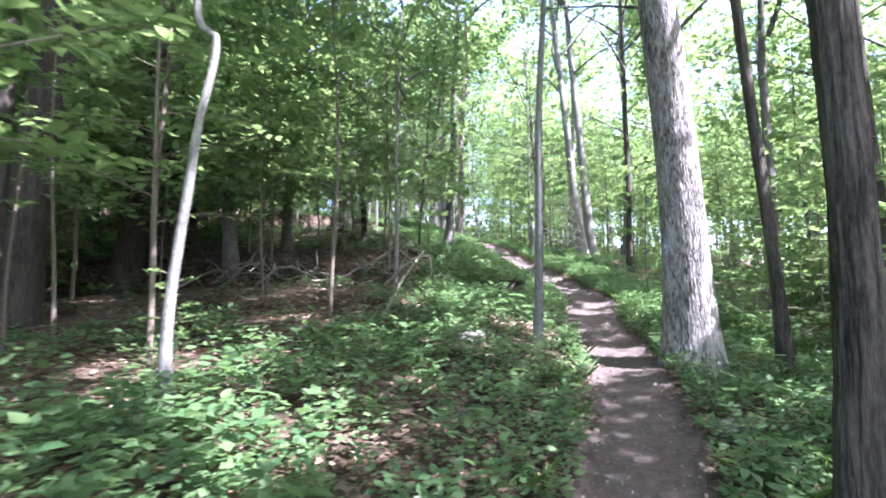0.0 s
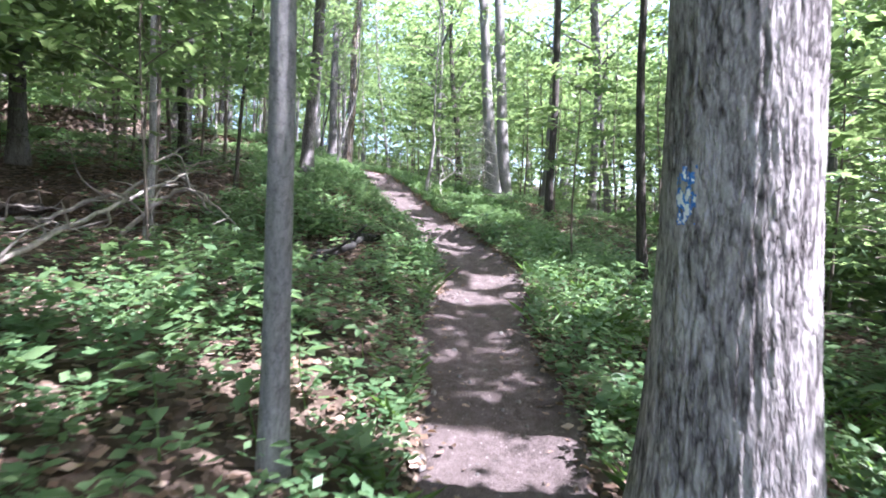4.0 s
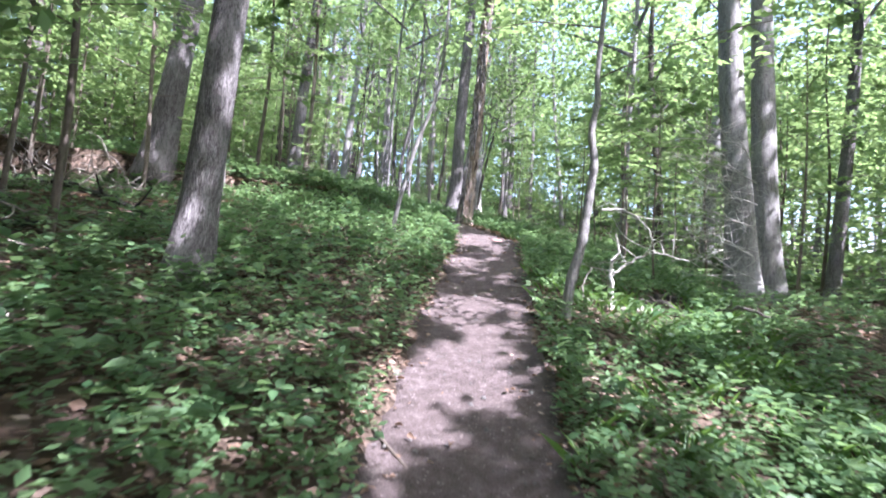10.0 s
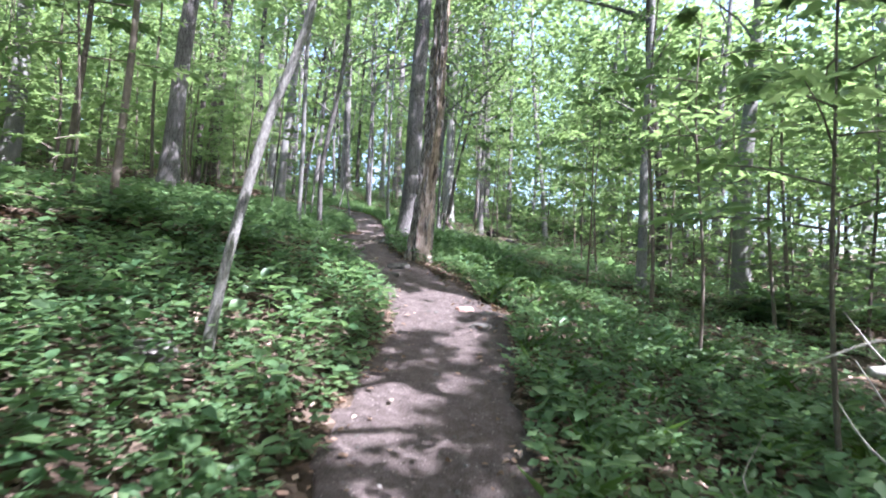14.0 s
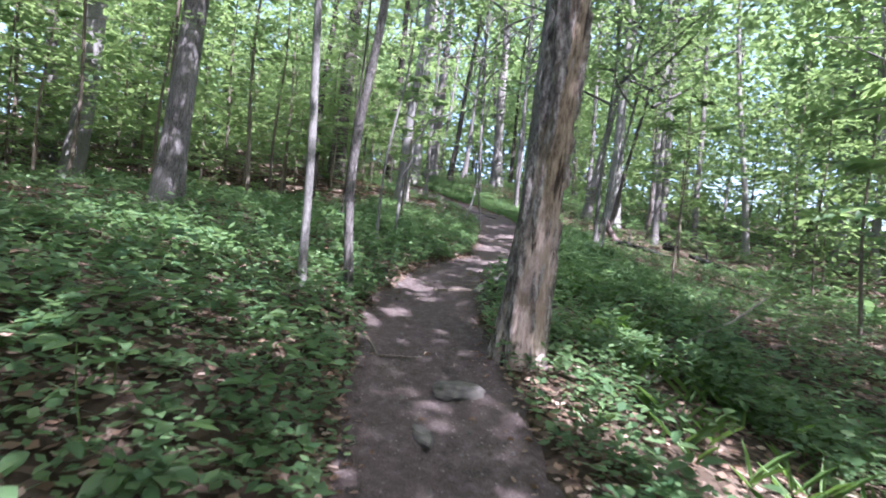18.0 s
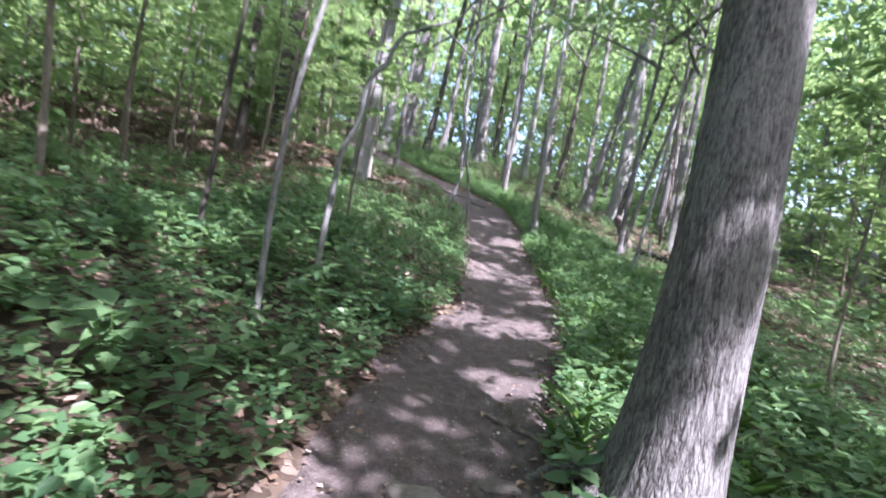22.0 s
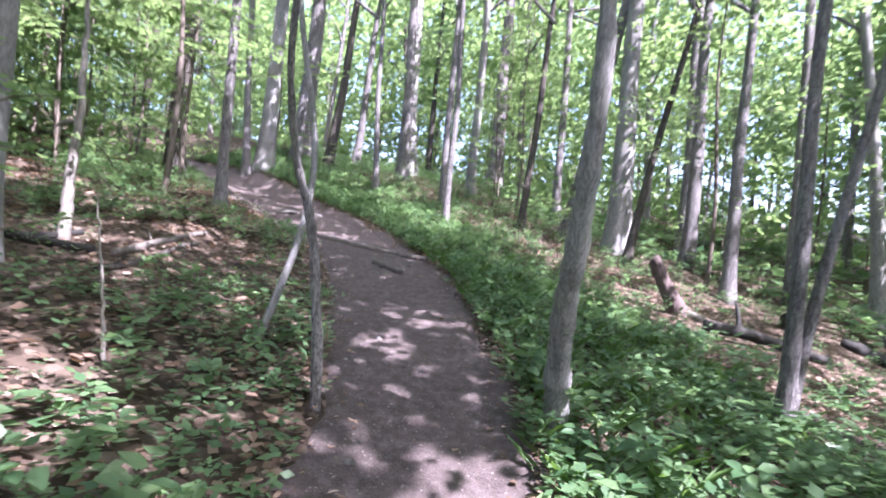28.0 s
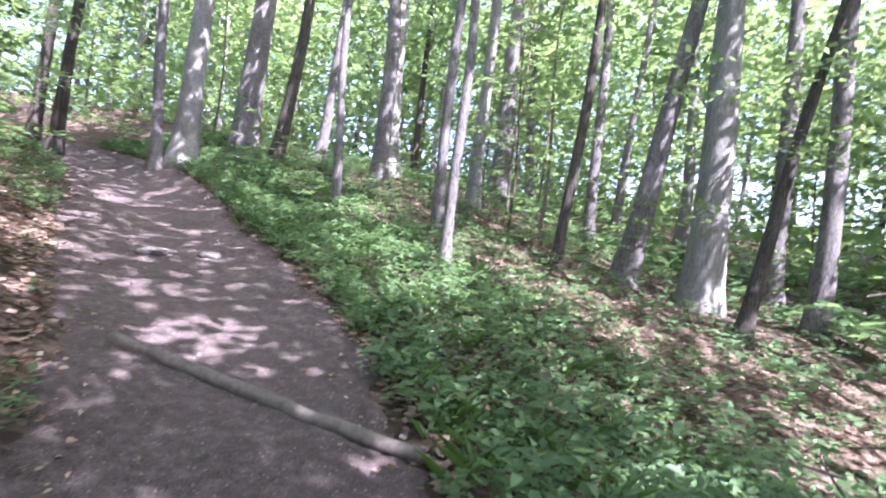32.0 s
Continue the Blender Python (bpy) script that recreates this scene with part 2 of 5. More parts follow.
TWIG = plain_material("twig_bark", (0.06, 0.045, 0.035), (0.17, 0.14, 0.115), 40, 0.9, 0.002, 0.3)
DEAD = plain_material("dead_wood", (0.085, 0.073, 0.064), (0.30, 0.27, 0.24), 24, 0.9, 0.006, 0.5)
BLACK = plain_material("rotten_wood", (0.005, 0.0045, 0.004), (0.026, 0.022, 0.019), 26, 0.85, 0.008, 0.5)
LOGWOOD = plain_material("weathered_log", (0.04, 0.034, 0.031), (0.14, 0.118, 0.105), 22, 0.9, 0.006, 0.5)
BLEACHED = plain_material("bleached_wood", (0.17, 0.155, 0.145), (0.50, 0.47, 0.44), 30, 0.85, 0.003, 0.4)
RED_WOOD = plain_material("torn_reddish_wood", (0.03, 0.02, 0.019), (0.15, 0.105, 0.098), 18, 0.9, 0.01, 0.4)
STONE = plain_material("field_stone", (0.055, 0.05, 0.047), (0.16, 0.145, 0.138), 14, 0.85, 0.006)
SOIL = soil_material("trail_soil", ((0.040, 0.030, 0.029), (0.086, 0.066, 0.063), (0.185, 0.150, 0.146), (0.125, 0.097, 0.091)), 12.0, 0.02)
FLOOR = soil_material("forest_soil", ((0.022, 0.017, 0.013), (0.05, 0.037, 0.028), (0.12, 0.085, 0.062), (0.04, 0.05, 0.024)), 11.0, 0.02, 17.0)
PAINT_BLUE = plain_material("blue_trail_paint", (0.03, 0.13, 0.45), (0.10, 0.30, 0.75), 60, 0.6, 0.002)
PAINT_WHITE = plain_material("white_trail_paint", (0.6, 0.6, 0.62), (0.85, 0.85, 0.85), 60, 0.6, 0.002)


# ---- mesh helpers ----
def mesh_object(name, verts, faces, mat, parent=None, label="", smooth=True):
    me = bpy.data.meshes.new(name)
    verts, faces = np.asarray(verts, np.float32).reshape(-1, 3), np.asarray(faces, np.int32)
    n, k = faces.shape
    me.vertices.add(len(verts))
    me.vertices.foreach_set("co", verts.ravel())
    me.loops.add(n * k)
    me.loops.foreach_set("vertex_index", faces.ravel())
    me.polygons.add(n)
    me.polygons.foreach_set("loop_start", np.arange(0, n * k, k, dtype=np.int32))
    me.polygons.foreach_set("use_smooth", np.full(n, smooth))
    me.update(calc_edges=True)
    me.materials.append(mat)
    ob = new(name, me)
    ob.parent = parent
    return tagged(ob, label)


def shared(name, mesh, parent, m=None):
    ob = new(name, mesh)
    ob.parent = parent
    if m is not None:
        ob.matrix_basis = m
    return ob


def thing(name, x, y, z, label, category, group="", turn=0.0):
    ob = new(name)
    ob.empty_display_size = 0.2
    ob.matrix_basis = pose(x, y, z, 0, 0, turn)
    return tagged(ob, label, category, group)


def smooth_line(points, n):
    """n points along a Catmull-Rom curve through the given ones."""
    p = np.asarray(points, float)
    p = np.vstack([2 * p[0] - p[1], p, 2 * p[-1] - p[-2]])
    u = np.linspace(0, len(p) - 3 - 1e-6, n)
    i = u.astype(int)
    t = (u - i)[:, None]
    a, b, c, d = p[i], p[i + 1], p[i + 2], p[i + 3]
    return 0.5 * (2 * b + (c - a) * t + (2 * a - 5 * b + 4 * c - d) * t ** 2 + (3 * b - a - 3 * c + d) * t ** 3)


def tube(line, radii, sides, relief=None, cap=True):
    """Verts and quads of a tube along a line; relief(angle, length) is added to the radius."""
    line = np.asarray(line, float)
    radii = np.broadcast_to(radii, (len(line),))
    if cap:
        line = np.vstack([line[:1] * 0.999 + line[1:2] * 0.001, line, line[-1:] * 0.999 + line[-2:-1] * 0.001])
        line[0], line[-1] = line[1] - 0.02 * (line[2] - line[1]), line[-2] + 0.02 * (line[-2] - line[-3])
        radii = np.r_[radii[0] * 0.05, radii, radii[-1] * 0.05]
    n = len(line)
    ahead = np.gradient(line, axis=0)
    ahead /= np.linalg.norm(ahead, axis=1, keepdims=True) + 1e-9
    ref = np.array([1.0, 0, 0]) if abs(ahead[0][0]) < 0.8 else np.array([0, 1.0, 0])
    u = ref - ahead * (ahead @ ref)[:, None]
    u /= np.linalg.norm(u, axis=1, keepdims=True) + 1e-9
    v = np.cross(ahead, u)
    ang = np.linspace(0, 2 * math.pi, sides, endpoint=False)
    run = np.r_[0, np.cumsum(np.linalg.norm(np.diff(line, axis=0), axis=1))]
    r = np.repeat(radii[:, None], sides, 1).astype(float)
    if relief is not None:
        r = r + relief(ang[None, :], run[:, None], r)
    verts = line[:, None] + r[..., None] * (np.cos(ang)[None, :, None] * u[:, None] + np.sin(ang)[None, :, None] * v[:, None])
    verts = verts.reshape(-1, 3)
    i, j = np.meshgrid(np.arange(n - 1), np.arange(sides), indexing="ij")
    k = (j + 1) % sides
    faces = np.stack([i * sides + j, i * sides + k, (i + 1) * sides + k, (i + 1) * sides + j], -1).reshape(-1, 4)
    return verts, faces


class Batch:
    """Collects verts and quads of many small pieces into one mesh."""

    def __init__(self):
        self.v, self.f, self.n = [], [], 0

    def add(self, verts, faces):
        self.v.append(np.asarray(verts, np.float32).reshape(-1, 3))
        self.f.append(np.asarray(faces, np.int64) + self.n)
        self.n += len(self.v[-1])

    def object(self, name, mat, parent=None, label="", smooth=True):
        return mesh_object(name, np.vstack(self.v), np.vstack(self.f), mat, parent, label, smooth)


def unit(a):
    return a / (np.linalg.norm(a, axis=-1, keepdims=True) + 1e-9)


def leaf_blades(base, ahead, normal, length, width, fold=0.18, droop=0.15):
    """Each leaf: two quads hinged on its midrib, oval with a point. Returns verts (n*6) and quads."""
    ahead = unit(ahead)
    side = unit(np.cross(ahead, normal))
    up = np.cross(side, ahead)
    L, Wd = np.asarray(length)[:, None], np.asarray(width)[:, None]
    f = Wd * fold
    v = np.stack([base,
                  base + ahead * L * 0.30 + side * Wd * 0.46 + up * f,
                  base + ahead * L * 0.66 + side * Wd * 0.38 + up * (f - 0.35 * droop * L),
                  base + ahead * L - up * droop * L,
                  base + ahead * L * 0.66 - side * Wd * 0.38 + up * (f - 0.35 * droop * L),
                  base + ahead * L * 0.30 - side * Wd * 0.46 + up * f], 1)
    n = len(base)
    k = 6 * np.arange(n)[:, None]
    return v.reshape(-1, 3), np.concatenate([k + [0, 1, 2, 3], k + [0, 3, 4, 5]])


def rhomb_leaves(base, ahead, normal, length, width):
    """Simpler leaf for crowns: one quad bent along nothing, pointed at both ends."""
    ahead = unit(ahead)
    side = unit(np.cross(ahead, normal))
    L, Wd = np.asarray(length)[:, None], np.asarray(width)[:, None]
    v = np.stack([base, base + ahead * L * 0.45 + side * Wd * 0.5, base + ahead * L, base + ahead * L * 0.5 - side * Wd * 0.5], 1)
    k = 4 * np.arange(len(base))[:, None]
    return v.reshape(-1, 3), k + [0, 1, 2, 3]


# ---- ground ----
TRAIL = [(-2.20, -7.03, -0.93), (0.23, -0.08, -0.00), (1.13, 1.91, 0.22), (2.20, 4.58, 0.53), 
         (2.82, 6.83, 0.83), (3.09, 8.57, 1.09), (3.63, 10.35, 1.36), (3.80, 11.64, 1.59), (3.71, 12.92, 1.82), 
         (3.58, 14.50, 2.20), (3.42, 15.98, 2.48), (3.27, 17.95, 2.93), (3.15, 19.42, 3.31), (3.02, 21.20, 3.65), 
         (2.88, 22.48, 3.94), (2.31, 23.76, 4.22), (1.50, 25.04, 4.50), (0.84, 26.43, 4.74), (0.38, 28.01, 5.03), 
         (-0.03, 30.90, 5.31), (-0.74, 33.08, 5.55), (-1.40, 34.96, 5.88), (-2.01, 36.84, 6.22), (-2.73, 38.41, 6.55), 
         (-3.59, 39.89, 6.89), (-5.51, 42.06, 7.35), (-7.53, 43.83, 7.76), (-12.29, 47.84, 8.83), (-20.34, 51.95, 9.96), 
         (-60.53, 65.15, 13.23)]


def trail_frame(x, y):
    """Signed distance from the trail's middle line (right is positive), its height there and the length along it."""
    x, y = np.asarray(x, float), np.asarray(y, float)
    best = np.full(x.shape, 1e9)
    side, high, along, run = np.zeros(x.shape), np.zeros(x.shape), np.zeros(x.shape), 0.0
    for (ax, ay, az), (bx, by, bz) in zip(TRAIL, TRAIL[1:]):
        ex, ey = bx - ax, by - ay
        length = math.hypot(ex, ey)
        f = np.clip(((x - ax) * ex + (y - ay) * ey) / length ** 2, 0, 1)
        dx, dy = x - ax - f * ex, y - ay - f * ey
        d = np.hypot(dx, dy)
        near = d < best
        best = np.where(near, d, best)
        side = np.where(near, np.sign(dx * ey - dy * ex) * d, side)
        high = np.where(near, az + f * (bz - az), high)
        along = np.where(near, run + f * length, along)
        run += length
    return side, high, along


def half_width(along):
    return np.interp(along, [0, 8, 14, 20, 44, 47, 50, 53, 58, 62, 70], [0.4, 0.42, 0.42, 0.52, 0.56, 0.66, 0.85, 1.1, 1.1, 1.0, 0.6])


def rolling(x, y):
    return (0.5 * np.sin(0.9 * x + 1.3 * np.sin(0.37 * y)) + 0.5 * np.sin(0.8 * y + 1.7 * np.sin(0.43 * x + 1))
            + 0.35 * np.sin(2.3 * x - 1.1 * y) + 0.3 * np.sin(1.7 * y + 2.9 * x + 2))


def ground(x, y):
    side, high, along = trail_frame(x, y)
    half = half_width(along)
    off = np.abs(side) - half
    out = np.maximum(off, 0)
    steep = np.interp(along, [0, 36, 45], [0.36, 0.36, 0.28])
    reach = np.interp(along, [0, 36, 45], [3.0, 3.0, 3.0])
    left = steep * reach * (1 - np.exp(-out / reach)) - 0.05 * np.minimum(out, 18) + 0.07 * (1 - np.exp(-out / 0.25))
    right = -0.15 * out + 0.001 * np.minimum(out, 60) ** 2 + 0.05 * out * np.exp(-out / 0.4)
    rise = np.where(side < 0, left, right)
    dish = -0.035 * np.clip(1 - (side / half) ** 2, 0, 1)
    rough = np.clip(out / 1.5, 0, 1) * 0.07 * rolling(x, y) + 0.008 * rolling(3 * x, 3 * y)
    shoulder = 0.18 * np.clip(y - 42, 0, 60) * np.clip(side / 4, 0, 1)
    return high + rise + dish + rough + shoulder


def level(x, y):
    return float(ground(np.array([x]), np.array([y]))[0])


def stretch(a, b, step, far, growth=1.25):
    core, out, s = list(np.arange(a, b + step, step)), [], step
    lo, hi = a, b + step
    while hi < far:
        s *= growth
        hi, lo = hi + s, lo - s
        core.append(hi)
        out.append(lo)
    return np.array(out[::-1] + core)


gx, gy = stretch(-13, 9, 0.16, 420), stretch(-4, 56, 0.16, 420)
X, Y = np.meshgrid(gx, gy)
Z = ground(X, Y)
far = np.clip(np.hypot(X - 0, Y - 25) - 60, 0, None)
Z = Z - 0.02 * far
side, high, along = trail_frame(X, Y)
Z -= np.where(np.abs(side) < half_width(along) * 0.9, 0.03, 0.0)
nx = len(gx)
i, j = np.meshgrid(np.arange(len(gy) - 1), np.arange(nx - 1), indexing="ij")
quads = np.stack([i * nx + j, i * nx + j + 1, (i + 1) * nx + j + 1, (i + 1) * nx + j], -1).reshape(-1, 4)
floor = mesh_object("ground", np.stack([X, Y, Z], -1), quads, FLOOR)
tagged(floor, "dark forest floor of soil and leaf litter on a hillside", "ground", kind="structure")


def trail_line(step):
    p = np.array([t[:2] for t in TRAIL[:-1]])
    run = np.r_[0, np.cumsum(np.hypot(*np.diff(p, axis=0).T))]
    s = np.arange(0, run[-1], step)
    line = smooth_line(p, 4000)
    srun = np.r_[0, np.cumsum(np.hypot(*np.diff(line, axis=0).T))]
    pts = np.stack([np.interp(s, srun, line[:, 0]), np.interp(s, srun, line[:, 1])], -1)
    d = unit(np.gradient(pts, axis=0))
    return pts, np.stack([d[:, 1], -d[:, 0]], -1), s


pts, right, s = trail_line(0.07)
cols = np.linspace(-1, 1, 25)
hw = half_width(s)[:, None] * (1.12 + 0.10 * np.sin(2.1 * s + 0.8)[:, None] * np.sign(cols)[None] + 0.07 * np.sin(5.3 * s[:, None] + cols[None] * 3)
                               + 0.05 * np.sin(13.1 * s[:, None] + cols[None] * 5))
TX, TY = pts[:, :1] + right[:, :1] * cols * hw, pts[:, 1:] + right[:, 1:] * cols * hw
TZ = ground(TX, TY) + 0.012 - 0.06 * np.clip(np.abs(cols) - 0.86, 0, 1)[None] / 0.14 + 0.010 * np.sin(7 * TX + 3 * TY) * np.sin(9 * TY) + 0.006 * rng.normal(size=TX.shape)
nx = len(cols)
i, j = np.meshgrid(np.arange(len(s) - 1), np.arange(nx - 1), indexing="ij")
quads = np.stack([i * nx + j, i * nx + j + 1, (i + 1) * nx + j + 1, (i + 1) * nx + j], -1).reshape(-1, 4)
trail = mesh_object("trail", np.stack([TX, TY, TZ], -1), quads, SOIL)
tagged(trail, "trodden brown dirt footpath winding uphill through the woods", "footpath", kind="structure")


# ---- trees ----
def furrows(depth, count, wave, seed):
    """Vertical ridges that wander and break: what rough bark adds to a trunk's radius."""
    def relief(ang, run, r):
        w = 0.55 * np.sin(run * 3.1 + seed) + 0.4 * np.sin(run * 7.3 + 2 * ang + seed) + 0.25 * np.sin(run * 17 + 3 * ang)
        ridge = np.abs(np.sin(count * 0.5 * ang + wave * w))
        brk = 0.75 + 0.25 * np.sin(run * 21 + count * ang + 3 * np.sin(run * 5 + ang))
        lump = 0.04 * np.sin(2 * ang + seed + 0.7 * run) + 0.03 * np.sin(3 * ang - 1.3 * run)
        return depth * (ridge ** 0.6 * brk - 0.7) + r * lump
    return relief


def flare(run, r, how):
    return r * (1 + how * np.exp(-run / (2.2 * r + 0.12)))


def leaf_cloud(centres, n, spread, flat, size, seed, tilt=0.55):
    """Leaves in loose flat layers about the centres."""
    g = np.random.default_rng(seed)
    k = g.integers(0, len(centres), n)
    off = g.normal(size=(n, 3)) * [spread, spread, spread * flat]
    base = centres[k] + off
    ang = g.uniform(0, 2 * math.pi, n)
    ahead = np.stack([np.cos(ang), np.sin(ang), g.normal(-0.15, 0.3, n)], -1)
    normal = np.stack([g.normal(0, tilt, n), g.normal(0, tilt, n), np.ones(n)], -1)
    length = size * g.uniform(0.6, 1.25, n)
    return base, ahead, normal, length


def crown_mesh(seed, radius, low, top, clumps, leaves, size):
    """A broad crown: limbs rising from the stem, leaf layers around their ends, gaps between."""
    g = np.random.default_rng(seed)
    limbs, centres = Batch(), []
    for k in range(9):
        z0 = low + (top - low) * (0.02 + 0.075 * k)
        a = k * 2.4 + g.uniform(-0.5, 0.5)
        reach = radius * g.uniform(0.55, 1.0) * (1 - 0.35 * k / 9)
        rise = g.uniform(0.9, 2.6)
        p = np.array([[0, 0, z0], [0.4 * reach * math.cos(a), 0.4 * reach * math.sin(a), z0 + 0.45 * rise], [reach * math.cos(a), reach * math.sin(a), z0 + rise]])
        p[1:, :2] += g.normal(0, 0.15, (2, 2))
        line = smooth_line(p, 9)
        limbs.add(*tube(line[::2], np.linspace(0.055, 0.012, 5) * (1.3 - 0.07 * k), 4, cap=False))
        for q in range(4):
            f = line[3 + q + (q > 1)]
            b = a + g.uniform(-1.2, 1.2)
            e = f + [0.8 * math.cos(b), 0.8 * math.sin(b), g.uniform(0.1, 0.6)]
            if leaves > 1400:
                limbs.add(*tube(smooth_line([f, (f + e) / 2 + g.normal(0, 0.06, 3), e], 3), np.linspace(0.016, 0.005, 3), 3, cap=False))
            centres += [e, f * 0.4 + e * 0.6]
        centres.append(line[-1])
    while len(centres) < clumps:
        d = unit(g.normal(size=3)) * g.uniform(0.45, 1.0) ** 0.5
        centres.append(np.array([d[0] * radius, d[1] * radius, (low + top) / 2 + 0.5 * (top - low) * d[2] * 0.9]))
    b, a, n, L = leaf_cloud(np.array(centres), leaves, 0.42, 0.35, size, seed + 5)
    ob = mesh_object("crown", *rhomb_leaves(b, a, n, L, L * 0.62), LEAF)
    li = limbs.object("limb", BARK)
    meshes = ob.data, li.data
    bpy.data.objects.remove(ob)
    bpy.data.objects.remove(li)
    return meshes


def sprays(seed, height, low, reach, boughs, size, gap=0.075, lift=0.15):
    """Boughs of a young tree: flat sprays of leaves in layers. Returns twig and leaf arrays."""
    g = np.random.default_rng(seed)
    twigs, base, ahead, normal, length = Batch(), [], [], [], []
    for k in range(boughs):
        f = (k + g.uniform(0, 0.8)) / boughs
        z0 = low + (height - low) * f
        a = 2.4 * k + g.uniform(-0.6, 0.6)
        L = reach * (1.1 - 0.75 * f) * g.uniform(0.6, 1.15)
        d = np.array([math.cos(a), math.sin(a), lift + g.uniform(-0.15, 0.3)])
        sd = np.array([-math.sin(a), math.cos(a), 0])
        root = np.array([0, 0, z0])
        end = root + d * L + [0, 0, -0.12 * L]
        line = smooth_line([root, root + d * L * 0.5 + sd * g.normal(0, 0.05) * L, end], 8)
        twigs.add(*tube(line[[0, 3, 5, 7]], np.linspace(0.010, 0.003, 4), 3, cap=False))
        for q in range(2, 8):
            for s in (-1, 1):
                if g.random() < 0.12:
                    continue
                tl = L * 0.42 * (1.15 - q / 9) * g.uniform(0.6, 1.2)
                td = unit(d * 0.75 + sd * s * g.uniform(0.6, 1.0) + [0, 0, g.normal(-0.05, 0.1)])
                m = max(2, int(tl / gap))
                t = (np.arange(m) + 0.6)[:, None] / m * tl
                p = line[q] + td * t
                for w in (-1, 1):
                    ls = np.cross(td, [0, 0, 1]) * w
                    base.append(p)
                    ahead.append(td * 0.7 + ls * g.uniform(0.5, 1.0, (m, 1)) + g.normal(0, 0.2, (m, 3)) - [0, 0, 0.12])
                    normal.append(np.array([0, 0, 1.0]) + g.normal(0, 0.28, (m, 3)))
                    length.append(size * g.uniform(0.6, 1.2, m))
    return twigs, np.vstack(base), np.vstack(ahead), np.vstack(normal), np.concatenate(length)


def bough_meshes(seed, height, low, reach, boughs, size, gap=0.075, fine=False, lift=0.15):
    tw, b, a, n, L = sprays(seed, height, low, reach, boughs, size, gap, lift)
    v, f = leaf_blades(b, a, n, L, L * 0.56) if fine else rhomb_leaves(b, a, n, L, L * 0.56)
    ob, tb = mesh_object("foliage", v, f, YOUNG), tw.object("twigs", TWIG)
    meshes = ob.data, tb.data
    bpy.data.objects.remove(ob)
    bpy.data.objects.remove(tb)
    return meshes


CROWNS = [crown_mesh(40 + k, 3.1 + 0.35 * (k % 3), 6.5 + (k % 2), 16.5 + (k % 3), 150, 1850, 0.2) for k in range(5)]
FAR_CROWNS = [crown_mesh(60 + k, 3.0 + 0.3 * (k % 3), 4.5 + (k % 2), 16.5 + (k % 3), 150, 950, 0.5) for k in range(4)]
LOW_BOUGHS = [bough_meshes(150 + k, 3.0 + 0.5 * k, 0.35, 1.35, 12 + k, 0.17, 0.16) for k in range(3)]
FAR_BOUGHS = [bough_meshes(170 + k, 5.0 + 0.7 * k, 1.0 + 0.2 * k, 1.6, 14 + k, 0.19, 0.18) for k in range(4)]
THIN_CROWNS = [crown_mesh(80 + k, 3.1 + 0.3 * k, 5.0, 17.0, 150, 560, 0.66) for k in range(3)]
BOUGHS = [bough_meshes(70 + k, 5.0 + 0.7 * k, 1.3 + 0.25 * k, 1.5 + 0.12 * k, 15 + k, 0.12, 0.10) for k in range(4)]
NEAR = [bough_meshes(130 + k, 3.4, 1.5, 1.15, 11, 0.15, 0.11, True) for k in range(2)]
SHRUBS = [bough_meshes(90 + k, 1.6 + 0.3 * k, 0.35, 0.7, 9 + k, 0.085, 0.07) for k in range(4)]
HIGH = [bough_meshes(110 + k, 8.0, 3.2, 1.7, 13, 0.12, 0.10) for k in range(3)]

# canopy left open here to put sunlight on the ground: place and radius
SUNNY = ((-1.9, 4.5, 0.9), (-0.5, 3.0, 0.7), (0.1, 4.5, 0.5), (2.6, 6.4, 0.6), (1.5, 7.0, 0.6), (0.5, 7.6, 0.6), (6.0, 5.6, 0.8), (3.7, 10.0, 0.8), (5.3, 9.4, 1.5),
         (3.6, 12.5, 0.7), (3.6, 14.0, 0.6), (5.2, 16.5, 1.0), (3.4, 16.6, 0.6), (3.2, 18.0, 0.7), (4.9, 18.7, 0.8), (-0.8, 20.9, 1.2), (1.5, 20.3, 1.2), (2.8, 22.6, 0.8),
         (3.6, 24.9, 1.1), (2.1, 22.3, 0.45), (2.9, 26.9, 0.6), (-1.7, 25.6, 1.2), (-0.8, 26.1, 1.2), (0.6, 28.8, 0.5), (0.1, 30.2, 0.6), (-0.9, 32.8, 0.6), (-1.2, 35.6, 0.5),
         (-2.3, 38.3, 0.45), (-8.4, 40.5, 2.6), (-11.3, 42.8, 2.6), (-5.2, 41.4, 1.0), (0.4, 43.5, 1.2), (-4.9, 38.2, 0.45))
TABLE = np.random.default_rng(5).random((64, 64))
SUN_X, SUN_Y = SUN_FROM.x / SUN_FROM.z, SUN_FROM.y / SUN_FROM.z


def mottle(x, y, cell):
    """Smooth random field with blots about one cell wide."""
    u, v = np.asarray(x) / cell, np.asarray(y) / cell
    i, j = np.floor(u).astype(int), np.floor(v).astype(int)
    f, g = u - i, v - j
    f, g = f * f * (3 - 2 * f), g * g * (3 - 2 * g)
    at = lambda a, b: TABLE[a % 64, b % 64]
    return (at(i, j) * (1 - f) + at(i + 1, j) * f) * (1 - g) + (at(i, j + 1) * (1 - f) + at(i + 1, j + 1) * f) * g


